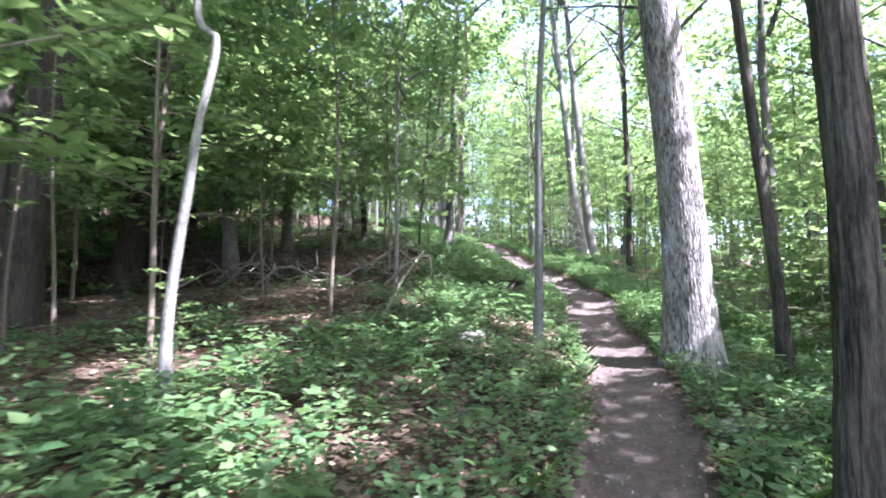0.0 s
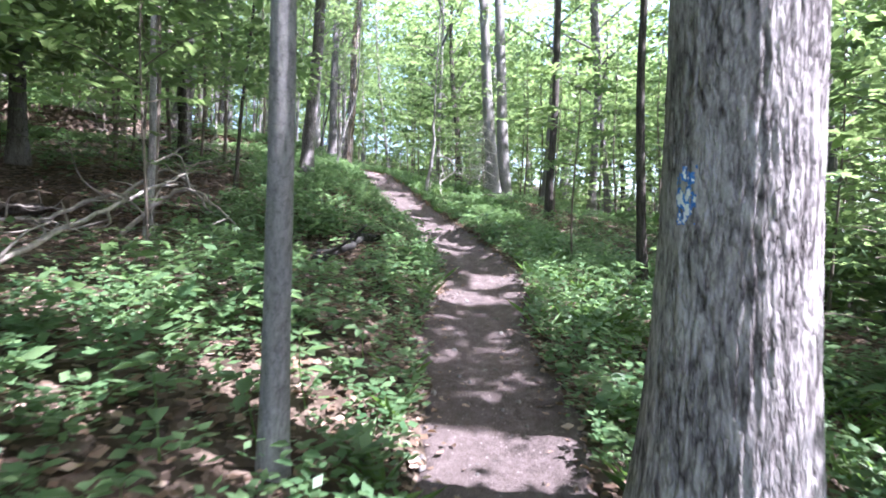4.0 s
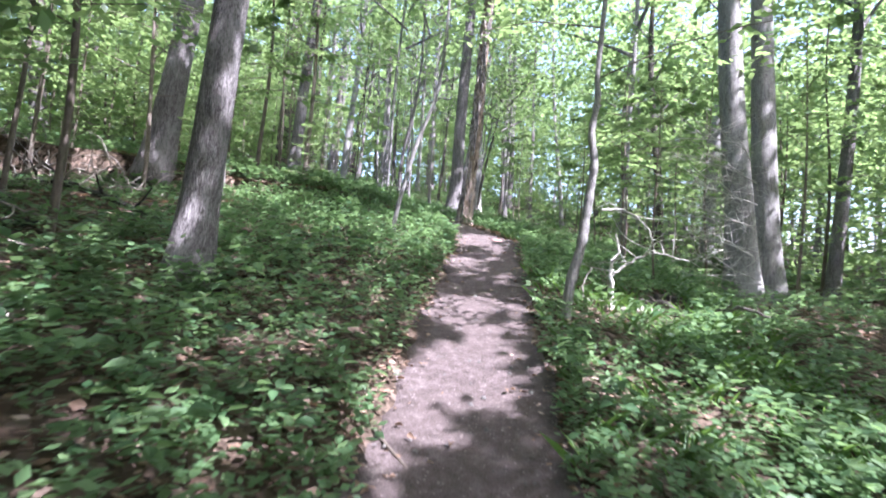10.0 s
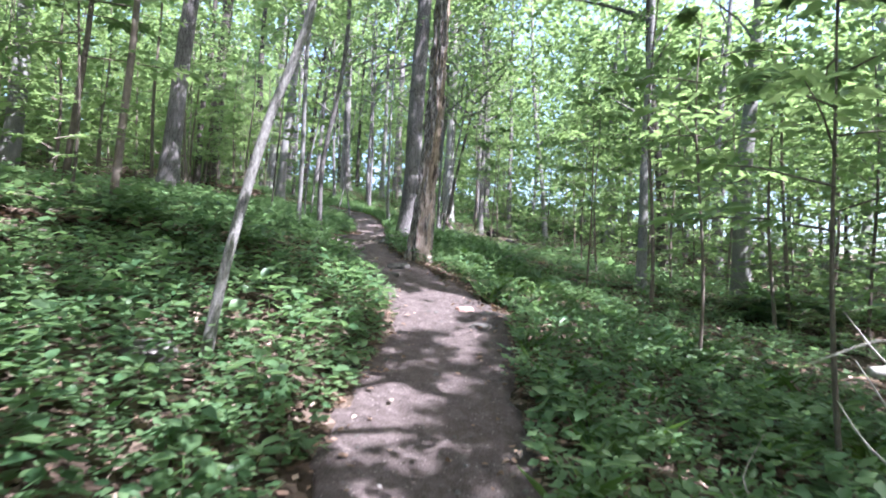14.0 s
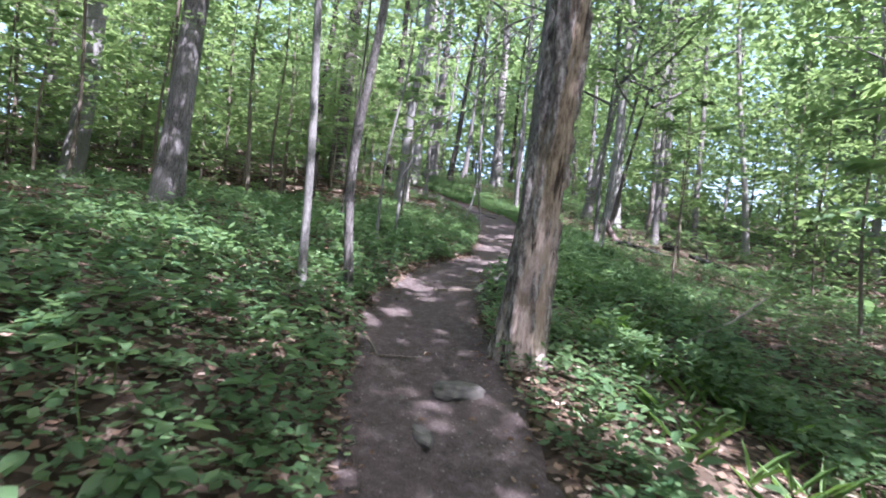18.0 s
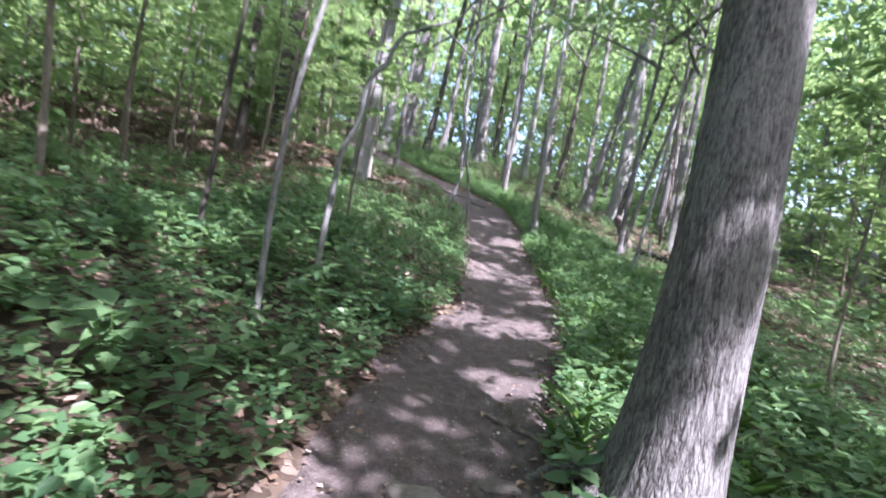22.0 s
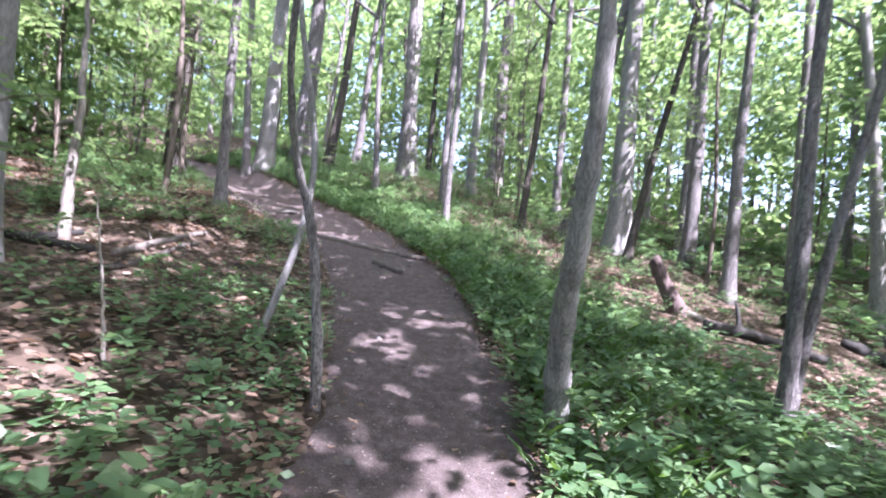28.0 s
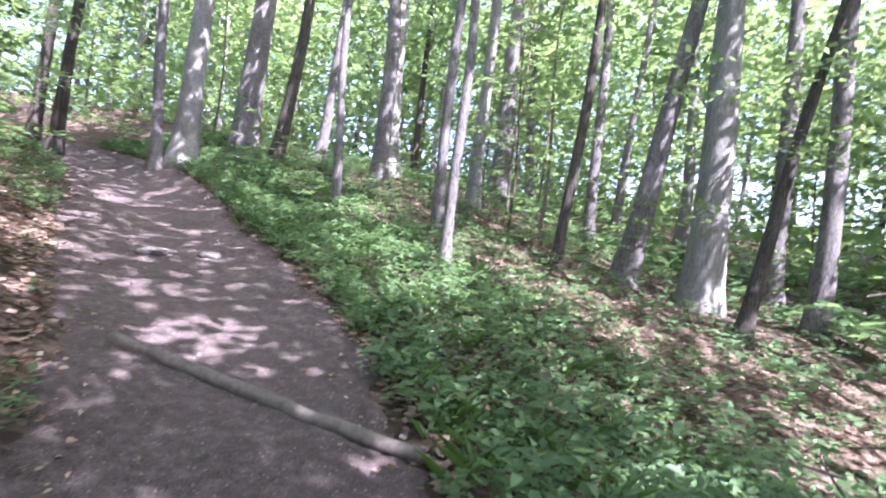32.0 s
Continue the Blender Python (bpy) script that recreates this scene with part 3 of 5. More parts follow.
def sunniness(x, y):
    """How far the canopy stands open for the ground at x, y: near 0 in closed shade, 1 in the middle of a sunny place."""
    x, y = np.asarray(x, float), np.asarray(y, float)
    best = np.zeros(x.shape)
    for a, b, r in SUNNY:
        best = np.maximum(best, np.clip(1.5 - np.hypot(x - a, y - b) / r, 0, 1))
    return best


def gap(x, y):
    """Whether the canopy has a hole towards the sun above the ground at x, y."""
    blots = 0.55 * mottle(x, y, 0.62) + 0.45 * mottle(x + 9.3, y - 4.1, 0.27)
    # closes or opens the canopy by zone, to set how dark the ground looks
    deep = np.where((x < 0.4) & (y > 5.6) & (y < 15), 0.08, 0.0) + np.where((x < 2.7) & (y > 12) & (y < 19), 0.10, 0.0) + np.where((x < 2.4) & (y > 8.8) & (y < 12), 0.12, 0.0) + np.where((x < 1.7) & (y > 21) & (y < 24.6), 0.10, 0.0) - np.where((x > 3.6) & (y < 8.5), 0.07, 0.0) + np.where((x > 0.4) & (x < 3.2) & (y < 5.6), 0.12, 0.0)
    sd = trail_frame(x, y)[0]
    deep += np.where((np.abs(sd) < 1.7) & (y > 37.5), 0.17, 0.0) - np.where((sd > 1.7) & (y > 37.5), 0.09, 0.0)
    return blots > 0.66 + deep - 0.35 * sunniness(x, y)


def shadow_of(x, y, z):
    """The place on the ground where a leaf at x, y, z casts its shadow."""
    h = z - ground(x, y)
    for k in range(3):
        h = z - ground(x - SUN_X * h, y - SUN_Y * h)
    return x - SUN_X * h, y - SUN_Y * h


def before_trunk(x, y, z):
    """Whether a leaf at x, y, z stands between the sun and the trunk of the large oak."""
    flat = math.hypot(SUN_X, SUN_Y)
    ux, uy = SUN_X / flat, SUN_Y / flat
    a, b = 3.38, 5.88
    along, aside = (x - a) * ux + (y - b) * uy, (x - a) * uy - (y - b) * ux
    up = z - level(a, b) - along / flat
    return (along > 0) & (np.abs(aside) < 0.55) & (up > 0.2) & (up < 6.0) & (mottle(x + 2 * z, y + 3 * z, 0.7) < 0.75)


def shades(x, y, heights=(3.0, 5.0)):
    """Whether foliage at these heights over x, y would stand in the way of the sun on one of the sunny places."""
    return any(math.hypot(x - SUN_X * h - a, y - SUN_Y * h - b) < r + 0.5 for h in heights for a, b, r in SUNNY)


TREES = []
TALL = []


def crown_on(top, x, y, height, meshes, m=None):
    """Limbs on a tree, and its crown: one of the common crowns, or, over the path, its own share of the canopy, leafed out later."""
    tagged(shared("limb", meshes[1], top, m), kind="stuff")
    sd = float(trail_frame(np.array([x - 11 * SUN_X]), np.array([y - 11 * SUN_Y]))[0][0])
    if height > 11 and -16 < sd < 12 and -12 < y < 64:
        TALL.append((top, x, y))
    else:
        shared("crown", meshes[0], top, m)


def tree(x, y, r, height=17.0, lean=(0.0, 0.0), bark=BARK, label="", bends=(), sides=16, rough=0.010, furrow=12, crown=1.0, wings=0.55, boughs=None, group="", name="tree", curve=(0.0, 0.0)):
    """A tree rooted at x, y: a tapered trunk with bark relief, limbs and a crown."""
    z = level(x, y)
    seed = len(TREES) * 1.7
    TREES.append((x, y))
    top = thing(name, x, y, z, label, "tree", group)
    steps = [np.array([lean[0] * h + 0.03 * math.sin(seed + h), lean[1] * h + 0.03 * math.cos(1.3 * seed + h), h]) for h in (-0.25, 1.2, 3, 5.5, 8.5, 12, height)]
    for p in steps:
        h = max(p[2], 0.0)
        q = h * h if h < 3 else 9 + 2 * (h - 3)
        p[:2] += np.array(curve) * q
    for h, dx, dy in bends:
        steps = [p for p in steps if abs(p[2] - h) > 0.35]
        steps.append(np.array([lean[0] * h + dx, lean[1] * h + dy, h]))
    steps.sort(key=lambda p: p[2])
    rings = 30 if sides < 20 else 90 if sides < 60 else 150 if sides < 100 else 280
    line = smooth_line(steps, 300)
    zz = np.r_[np.linspace(-0.25, 7, int(rings * 0.75)), np.linspace(7.3, height, rings // 4)] if height > 8 else np.linspace(-0.25, height, rings)
    line = np.stack([np.interp(zz, line[:, 2], line[:, 0]), np.interp(zz, line[:, 2], line[:, 1]), zz], -1)
    radii = flare(np.maximum(zz, 0), r, wings) * np.clip(1 - 0.8 * zz / height, 0.12, 1.05)
    v, f = tube(line, radii, sides, furrows(rough, furrow, 1.2, seed))
    mesh_object("trunk", v, f, bark, top)
    if crown:
        k = len(TREES) % len(CROWNS)
        at = line[int(len(line) * 0.78)]
        m = Matrix.Translation((at[0], at[1], 0)) @ Matrix.Rotation(seed * 2, 4, "Z") @ Matrix.Diagonal((crown, crown, height / 17, 1))
        crown_on(top, x + at[0], y + at[1], height, CROWNS[k], m)
    if boughs is not None:
        fol, tw = boughs
        m = Matrix.Rotation(seed * 3, 4, "Z")
        mid = line[len(line) // 2]
        m = Matrix.Translation((mid[0] * 0.6, mid[1] * 0.6, 0)) @ m
        shared("foliage", fol, top, m)
        tagged(shared("twig", tw, top, m), kind="stuff")
    return top


GREY = "tall straight tree with grey-brown bark rooted in the forest floor"

# the first stretch
tree(3.38, 5.88, 0.245, 19, (-0.06, -0.06), OAK, "large trailside oak with furrowed bark and a blue paint blaze", sides=150, rough=0.009, furrow=44, wings=0.62, crown=1.3)
tree(1.68, 6.42, 0.055, 10, (0.045, -0.10), SMOOTH, "slender grey tree standing among low green plants beside the path", sides=20, rough=0.002, furrow=8, wings=0.3, crown=0.6)
tree(-5.59, 7.60, 0.29, 18, (0.12, 0.0), DARK, "broad dark tree leaning on the shaded slope")
tree(-6.44, 12.10, 0.3, 18, (0.12, 0.0), DARK, "dark tall tree on the shaded slope")
tree(-6.09, 12.70, 0.2, 17, (0.15, 0.0), DARK, "dark tree beside a thicker one on the slope")
tree(-1.43, 3.49, 0.042, 6, (0.06, 0.0), PALE, "pale crooked sapling with peeling bark on leafy ground", bends=((0.6, -0.03, 0), (1.5, 0.03, 0), (2.0, 0.07, 0), (2.6, 0.14, 0)), sides=20, rough=0.003, crown=0, boughs=HIGH[0])
tree(1.27, 1.05, 0.056, 15, (0.035, 0.0), DARK, "dark slender tree leaning close beside the path", bends=((0.7, 0.0, 0), (1.5, 0.035, 0), (2.4, 0.0, 0)), sides=40, rough=0.010, furrow=14, crown=0.3)
tree(4.62, 6.12, 0.085, 13, (-0.05, 0), DARK, "slim dark tree behind the large oak", crown=1.25)
tree(-0.30, 10.90, 0.045, 9, (0.04, 0), PALE, "thin pale sapling on the slope", crown=0.5)
tree(6.71, 6.90, 0.095, 15, (0.0, 0.02), DARK, "straight dark tree below the path")
tree(11.81, 13.20, 0.11, 15, (-0.06, 0.05), BARK, GREY)
# unseen tree, added so that its crown shades the left slope
tree(-4.2, 5.4, 0.09, 15, (0.05, 0), DARK, "dark slim tree added to shade the slope", crown=1.1)
tree(-3.35, 14.1, 0.125, 15, (0.03, 0), BARK, "grey tree on the slope above fallen branches", crown=1.1)
# unseen tree, added for the shade its crown throws left of the path
tree(5.9, 1.6, 0.08, 15, (0.0, 0.02), DARK, "slim dark tree added to shade the start of the path", crown=1.4)
# the second stretch
tree(1.14, 16.5, 0.135, 17, (0.06, 0.03), BARK, "straight grey tree standing above the path", sides=32, rough=0.008, furrow=16)
tree(-2.83, 21.0, 0.22, 18, (0.14, 0.03), BARK, "thick leaning tree on the upper slope", sides=24)
tree(6.14, 11.1, 0.068, 13, (-0.03, -0.03), DARK, "slender dark tree below the path", sides=24, rough=0.006, wings=0.4)
tree(7.62, 18.3, 0.115, 15, (0.01, -0.03), DARK, "dark crooked tree below the path", sides=20)
tree(7.44, 10.46, 0.105, 15, (0.02, -0.03), BARK, "grey tree below the path", sides=20)
tree(6.85, 21.4, 0.2, 18, (-0.07, 0.01), PALE, "pale tall tree standing close beside its twin", sides=28, group="twin pale trees")
tree(7.45, 22.0, 0.21, 18, (-0.05, 0.01), PALE, "pale tall tree standing close beside its twin", sides=28, group="twin pale trees")
tree(-1.5, 21.0, 0.05, 9, (0.02, 0), PALE, "thin pale sapling on the sunny slope", crown=0.5)
tree(1.73, 20.2, 0.033, 7, (0.13, 0), PALE, "pale leaning sapling at the edge of the plants", bends=((0.5, 0.0, 0), (1.4, 0.1, 0), (2.1, 0.25, 0), (3.0, 0.22, 0)), sides=16, rough=0.002, crown=0, boughs=HIGH[2], wings=0.2)
tree(6.25, 29.0, 0.1, 15, (0.02, 0), PALE, "pale straight tree below the path")
tree(0.19, 13.56, 0.034, 8, (0.09, -0.02), DARK, "thin dark leaning sapling on the slope", crown=0.5)
tree(-1.85, 21.35, 0.038, 8, (-0.02, 0), PALE, "thin pale tree on the slope", crown=0.5)
tree(-1.57, 16.9, 0.095, 14, (-0.03, 0), DARK, "dark tree on the slope above fallen branches")
# the third stretch
tree(-2.75, 26.1, 0.16, 17, (0.07, 0), BARK, "grey tree rising from sunny plants on the slope", sides=28, rough=0.009)
tree(0.15, 25.25, 0.04, 9, (0.06, -0.1), SMOOTH, "slim smooth sapling with a kink, one of a pair", bends=((1.6, 0.03, 0), (1.9, 0.0, 0), (2.2, -0.05, 0), (3.0, -0.06, 0)), sides=20, rough=0.002, crown=0.5, group="pair of slim saplings", wings=0.2)
tree(0.36, 25.69, 0.042, 10, (-0.03, -0.16), BARK, "slim furrowed sapling, one of a pair", curve=(0.055, 0.0), sides=24, rough=0.005, crown=0.5, group="pair of slim saplings", wings=0.25)
tree(-9.0, 37.8, 0.29, 19, (0.04, 0), DARK, "massive dark tree on the upper slope", sides=32, rough=0.02, furrow=22, wings=0.3)
tree(-5.13, 36.0, 0.155, 18, (0.07, 0), SMOOTH, "straight smooth grey beech on the slope", sides=28, rough=0.003)
stout = tree(1.4, 27.84, 0.178, 18, (0.1, 0.035), BARK, "stout trailside tree with grey bark and spreading roots", curve=(-0.03, 0.0), sides=110, rough=0.006, furrow=36, wings=0.72)
for away, out, r in ((3.35, 0.75, 0.075), (4.6, 0.55, 0.06), (2.3, 0.6, 0.055), (5.6, 0.6, 0.06)):
    reach = [np.array([math.cos(away + 0.25 * k) * d, math.sin(away + 0.25 * k) * d]) for k, d in enumerate((0.16, 0.36, 0.6 * out + 0.1, out))]
    along = [np.array([p[0], p[1], level(1.4 + p[0], 27.84 + p[1]) - level(1.4, 27.84) + lift]) for p, lift in zip(reach, (0.22, 0.07, 0.03, -0.04))]
    mesh_object("root", *tube(smooth_line(along, 16), np.linspace(r, 0.4 * r, 16), 14, furrows(0.006, 8, 1.2, away)), BARK, stout)
tree(-0.92, 28.17, 0.021, 6, (-0.035, -0.09), SMOOTH, "very thin smooth sapling bent over the plants", curve=(0.045, 0.02), sides=12, rough=0.001, crown=0, boughs=HIGH[0], wings=0.1)
# the last stretch
tree(-8.2, 35.5, 0.12, 15, (0.05, 0.0), DARK, "dark slim tree leaning on the upper slope", sides=20)
tree(-9.9, 43.1, 0.19, 18, (0.02, 0.0), DARK, "dark tree above the bend of the path", sides=28, rough=0.014, furrow=18)
tree(-1.85, 28.55, 0.022, 7, (0.03, 0.0), DARK, "very thin dark sapling among the plants", sides=12, rough=0.001, crown=0, boughs=HIGH[2], wings=0.15)
tree(-0.25, 48.2, 0.29, 19, (0.0, 0), PALE, "large sunlit tree with flaking pale bark", sides=32, rough=0.016, furrow=20)
tree(0.58, 38.0, 0.062, 11, (0.03, 0), BARK, "forked grey tree below the path", sides=16)
tree(0.64, 38.05, 0.05, 11, (0.17, 0.02), BARK, "leaning stem of a forked tree below the path", sides=16)
tree(1.0, 36.72, 0.043, 9, (0.07, 0), PALE, "thin pale leaning tree below the path", sides=16, crown=0.6)
tree(-11.7, 49.0, 0.27, 19, (0.03, 0), PALE, "grey tall tree at the bend of the path")
tree(-12.1, 48.6, 0.13, 15, (-0.06, 0), BARK, "thin tree leaning beside a thicker one")
tree(-12.0, 51.8, 0.34, 19, (0.03, 0), BARK, GREY)
tree(-10.0, 50.3, 0.16, 16, (0.1, 0), DARK, "dark leaning tree near the bend of the path")
tree(-8.6, 54.5, 0.33, 19, (-0.02, 0), PALE, GREY)
tree(-4.92, 47.5, 0.11, 14, (-0.01, 0), BARK, "thin straight tree below the bend")
tree(-4.2, 45.4, 0.08, 13, (-0.01, 0), BARK, "thin straight tree below the bend")
tree(-5.1, 56.0, 0.31, 19, (0.0, 0), BARK, GREY)
tree(-7.0, 47.6, 0.09, 13, (-0.05, 0), BARK, "thin straight tree near the bend")
tree(-2.1, 52.0, 0.15, 16, (-0.02, 0), BARK, GREY)
tree(-2.74, 47.7, 0.1, 14, (0.06, 0), DARK, "thin dark leaning tree")
tree(-1.56, 48.4, 0.2, 17, (0.16, 0.03), BARK, "stout tree leaning strongly downhill", sides=20)
tree(-0.1, 46.4, 0.1, 14, (0.18, 0.03), DARK, "dark tree leaning strongly downhill")
tree(1.9, 51.2, 0.21, 18, (-0.02, 0), BARK, GREY)
tree(1.5, 48.0, 0.17, 17, (0.0, 0), BARK, GREY)
tree(1.85, 45.4, 0.13, 15, (0.01, 0), BARK, GREY)
tree(3.4, 46.5, 0.14, 16, (-0.02, 0), BARK, GREY)
tree(8.6, 57.0, 0.17, 17, (-0.02, 0), BARK, GREY)
tree(-10.5, 53.5, 0.16, 16, (0.07, 0), BARK, GREY)
tree(-1.4, 54.0, 0.13, 16, (0.06, 0), BARK, GREY)
tree(-5.0, 51.2, 0.17, 16, (0.0, 0), PALE, GREY)
tree(-7.5, 51.1, 0.2, 17, (-0.02, 0), BARK, GREY)
tree(-16.5, 49.8, 0.17, 16, (0.08, 0), DARK, GREY)
tree(-20.0, 52.0, 0.2, 17, (0.06, 0), DARK, GREY)
tree(-6.36, 40.2, 0.08, 12, (0.01, -0.02), BARK, "slim tree above the path with leafy low boughs", sides=16, crown=0.6, boughs=BOUGHS[1])
tree(-3.03, 36.53, 0.027, 8, (0.168, 0.402), SMOOTH, "slim curved sapling arching beside the path", curve=(-0.086, -0.088), sides=16, rough=0.001, crown=0, wings=0.15)


def bent_tree(x, y, r, bends, label, bark=SMOOTH, boughs=None, crown=0.0):
    """A slim tree whose stem winds through bends, each given as height and offset from the root."""
    z = level(x, y)
    TREES.append((x, y))
    top = thing("tree", x, y, z, label, "tree")
    line = smooth_line([(0, 0, -0.2)] + [(dx, dy, h) for h, dx, dy in bends], 110)
    radii = np.linspace(r * 1.12, 0.25 * r, 110) * (1 + 0.12 * np.sin(np.arange(110) * 0.9) * np.sin(np.arange(110) * 0.37))
    mesh_object("trunk", *tube(line, radii, 18, furrows(0.06 * r, 7, 1.2, 3 * x)), bark, top)
    tip = line[80]
    if boughs is not None:
        m = Matrix.Translation((tip[0], tip[1], tip[2] - 3.4))
        shared("foliage", boughs[0], top, m)
        tagged(shared("twig", boughs[1], top, m), kind="stuff")
    if crown:
        m = Matrix.Translation((line[-1][0], line[-1][1], 0)) @ Matrix.Diagonal((crown, crown, 0.75, 1))
        crown_on(top, x + line[-1][0], y + line[-1][1], line[-1][2], CROWNS[1], m)


bent_tree(-1.1, 28.98, 0.024, ((0.4, 0.0, 0.0), (0.75, 0.02, 0), (1.08, 0.06, -0.03), (1.2, 0.11, -0.03), (1.36, 0.17, -0.03), (1.55, 0.19, -0.05), (1.68, 0.24, -0.05), (1.77, 0.32, -0.03), (1.89, 0.36, -0.03),
                               (1.99, 0.43, -0.03), (2.01, 0.50, -0.02), (2.06, 0.59, 0.0), (2.09, 0.69, 0.02), (2.2, 0.83, 0.06), (2.7, 1.05, 0.1), (3.6, 1.15, 0.2), (5.0, 1.2, 0.2)), "crooked thin sapling with sharp kinks bent over the plants", boughs=HIGH[1])
bent_tree(-2.36, 36.1, 0.032, ((0.3, -0.08, 0.1), (0.6, -0.15, 0.16), (0.95, -0.21, 0.17), (1.2, -0.25, 0.12), (1.4, -0.28, 0.03), (1.65, -0.25, -0.12), (2.0, -0.18, -0.3), (2.6, -0.05, -0.45), (4.0, 0.1, -0.5), (6.5, 0.2, -0.4), (9.0, 0.2, -0.3)),
          "thin grey-brown tree leaning over the plants beside the path", BARK, crown=0.55)
bent_tree(-1.03, 36.55, 0.072, ((0.35, -0.02, -0.12), (0.75, -0.01, -0.3), (1.1, 0.03, -0.48), (1.5, 0.06, -0.62), (2.0, 0.08, -0.7), (2.7, 0.06, -0.72), (4.5, 0.05, -0.65), (8.0, 0.1, -0.5), (12.5, 0.1, -0.4)),
          "slender grey mottled tree leaning a little beside the path", PALE, crown=0.8)
bent_tree(4.08, 18.19, 0.05, ((0.32, 0.04, -0.04), (0.7, 0.12, -0.07), (0.98, 0.15, -0.09), (1.26, 0.18, -0.11), (1.54, 0.20, -0.13), (1.82, 0.16, -0.14), (2.13, 0.20, -0.15), (2.45, 0.19, -0.15), (3.5, 0.25, -0.1), (5.5, 0.35, 0.0), (8.0, 0.4, 0.0)),
          "slim crooked sapling with pale peeling bark beside the path", PALE, boughs=HIGH[1])
NAMED = list(TREES)


def snag(x, y, r, height, lean):
    """Dead standing trunk: bark half shed in plates."""
    z = level(x, y)
    TREES.append((x, y))
    NAMED.append((x, y))
    top = thing("dead_tree", x, y, z, "dead standing tree shedding grey bark from pinkish wood", "tree")
    zz = np.linspace(-0.25, height, 230)
    line = np.stack([lean[0] * zz + 0.03 * np.sin(0.9 * zz), lean[1] * zz, zz], -1)
    radii = flare(np.maximum(zz, 0), r, 0.45) * np.clip(1 - 0.55 * zz / height, 0.3, 1.05)
    sides = 72
    plate = np.zeros((len(zz) + 2, sides))
    rot = np.zeros((len(zz) + 2, sides))
    ang = np.linspace(0, 2 * math.pi, sides, endpoint=False)
    for a in range(len(zz)):
        for b in range(sides):
            p = Vector((math.cos(ang[b]) * 2.2, math.sin(ang[b]) * 2.2, zz[a] * 1.1))
            q = Vector((math.cos(ang[b]) * 6, math.sin(ang[b]) * 6, zz[a] * 3.0))
            turn = ang[b] - 0.35 * zz[a]
            side = 0.75 * max(0.0, math.cos(turn - 3.5)) ** 3 + 0.5 * max(0.0, math.cos(turn - 0.4)) ** 4
            plate[a + 1, b] = 0.8 * noise.noise(p) + 0.75 * noise.noise(q) + 0.45 * noise.noise(q * 2.7) + side - 0.22
            rot[a + 1, b] = zz[a] - 1.0 + 0.9 * noise.noise(p * 0.8) + 0.3 * noise.noise(q)
    mask = np.clip((plate - 0.10) / 0.05, 0, 1)
    ridges = furrows(0.006, 30, 1.4, 3.0)
    v, f = tube(line, radii, sides, lambda a, s, rr: ridges(a, s, rr) * 0.7 + 0.028 * mask * (1 + 0.6 * np.sin(9 * a + 7 * s)))
    ob = mesh_object("trunk", v, f, SNAG, top)
    at = ob.data.attributes.new("plate", "FLOAT", "POINT")
    at.data.foreach_set("value", mask.ravel().astype(np.float32))
    ob.data.attributes.new("rot", "FLOAT", "POINT").data.foreach_set("value", np.clip(rot / 0.35, 0, 1).ravel().astype(np.float32))
    for h, a, L in ((4.2, 2.0, 0.5), (5.6, 0.4, 0.8), (7.0, 3.6, 0.6)):
        d = np.array([math.cos(a), math.sin(a), 0.5])
        o = np.array([lean[0] * h, lean[1] * h, h])
        mesh_object("branch_stub", *tube(smooth_line([o, o + d * L * 0.5, o + d * L + [0, 0, 0.1]], 7), np.linspace(0.035, 0.012, 7), 7), DEAD, top)
    return top


snag(2.05, 25.52, 0.138, 11.0, (0.06, -0.01))


def nearest(x, y, some):
    return min(math.hypot(x - a, y - b) for a, b in some)


# woods farther from the path
FAR_TRUNKS = []
for k in range(5):
    zz = np.r_[np.linspace(-0.4, 6, 14), np.linspace(7, 17, 6)]
    line = np.stack([0.12 * np.sin(0.5 * zz + k), 0.10 * np.cos(0.4 * zz + 2 * k), zz], -1)
    v, f = tube(line, flare(np.maximum(zz, 0), 0.14 + 0.02 * k, 0.5) * np.clip(1 - 0.75 * zz / 17, 0.12, 1.05), 11, furrows(0.008, 9, 1.2, k))
    ob = mesh_object("trunk", v, f, (BARK, PALE, BARK, DARK, SMOOTH)[k])
    FAR_TRUNKS.append(ob.data)
    bpy.data.objects.remove(ob)
TONES = ("grey-brown", "pale grey", "grey-brown", "dark", "smooth grey")
count = 0
for attempt in range(4000):
    if count >= 215:
        break
    x, y = rng.uniform(-38, 40), rng.uniform(-16, 88)
    sd = float(trail_frame(np.array([x]), np.array([y]))[0][0])
    if abs(sd) < 7.5 or nearest(x, y, TREES) < 1.5 or (y > 40 and y < 57 and -14 < x < 5) or (6.2 < x < 8.2 and 16.5 < y < 20):
        continue
    TREES.append((x, y))
    k = count % 5
    top = thing("tree" if abs(sd) < 20 else "forest_tree", x, y, level(x, y) - 0.02 * max(0, math.hypot(x, y - 25) - 60), f"tall {TONES[k]} tree in the woods away from the path", "tree", "woods beyond the path", rng.uniform(0, 360))
    top.rotation_euler.x, top.rotation_euler.y = rng.normal(0, 0.045), rng.normal(0, 0.045)
    sc = rng.uniform(0.75, 1.2)
    top.scale = (sc, sc, rng.uniform(0.9, 1.15))
    shared("trunk", FAR_TRUNKS[k], top)
    c = FAR_CROWNS[rng.integers(0, 4)] if abs(sd) < 16 else THIN_CROWNS[count % 3]
    crown_on(top, x, y, 17, c)
    count += 1


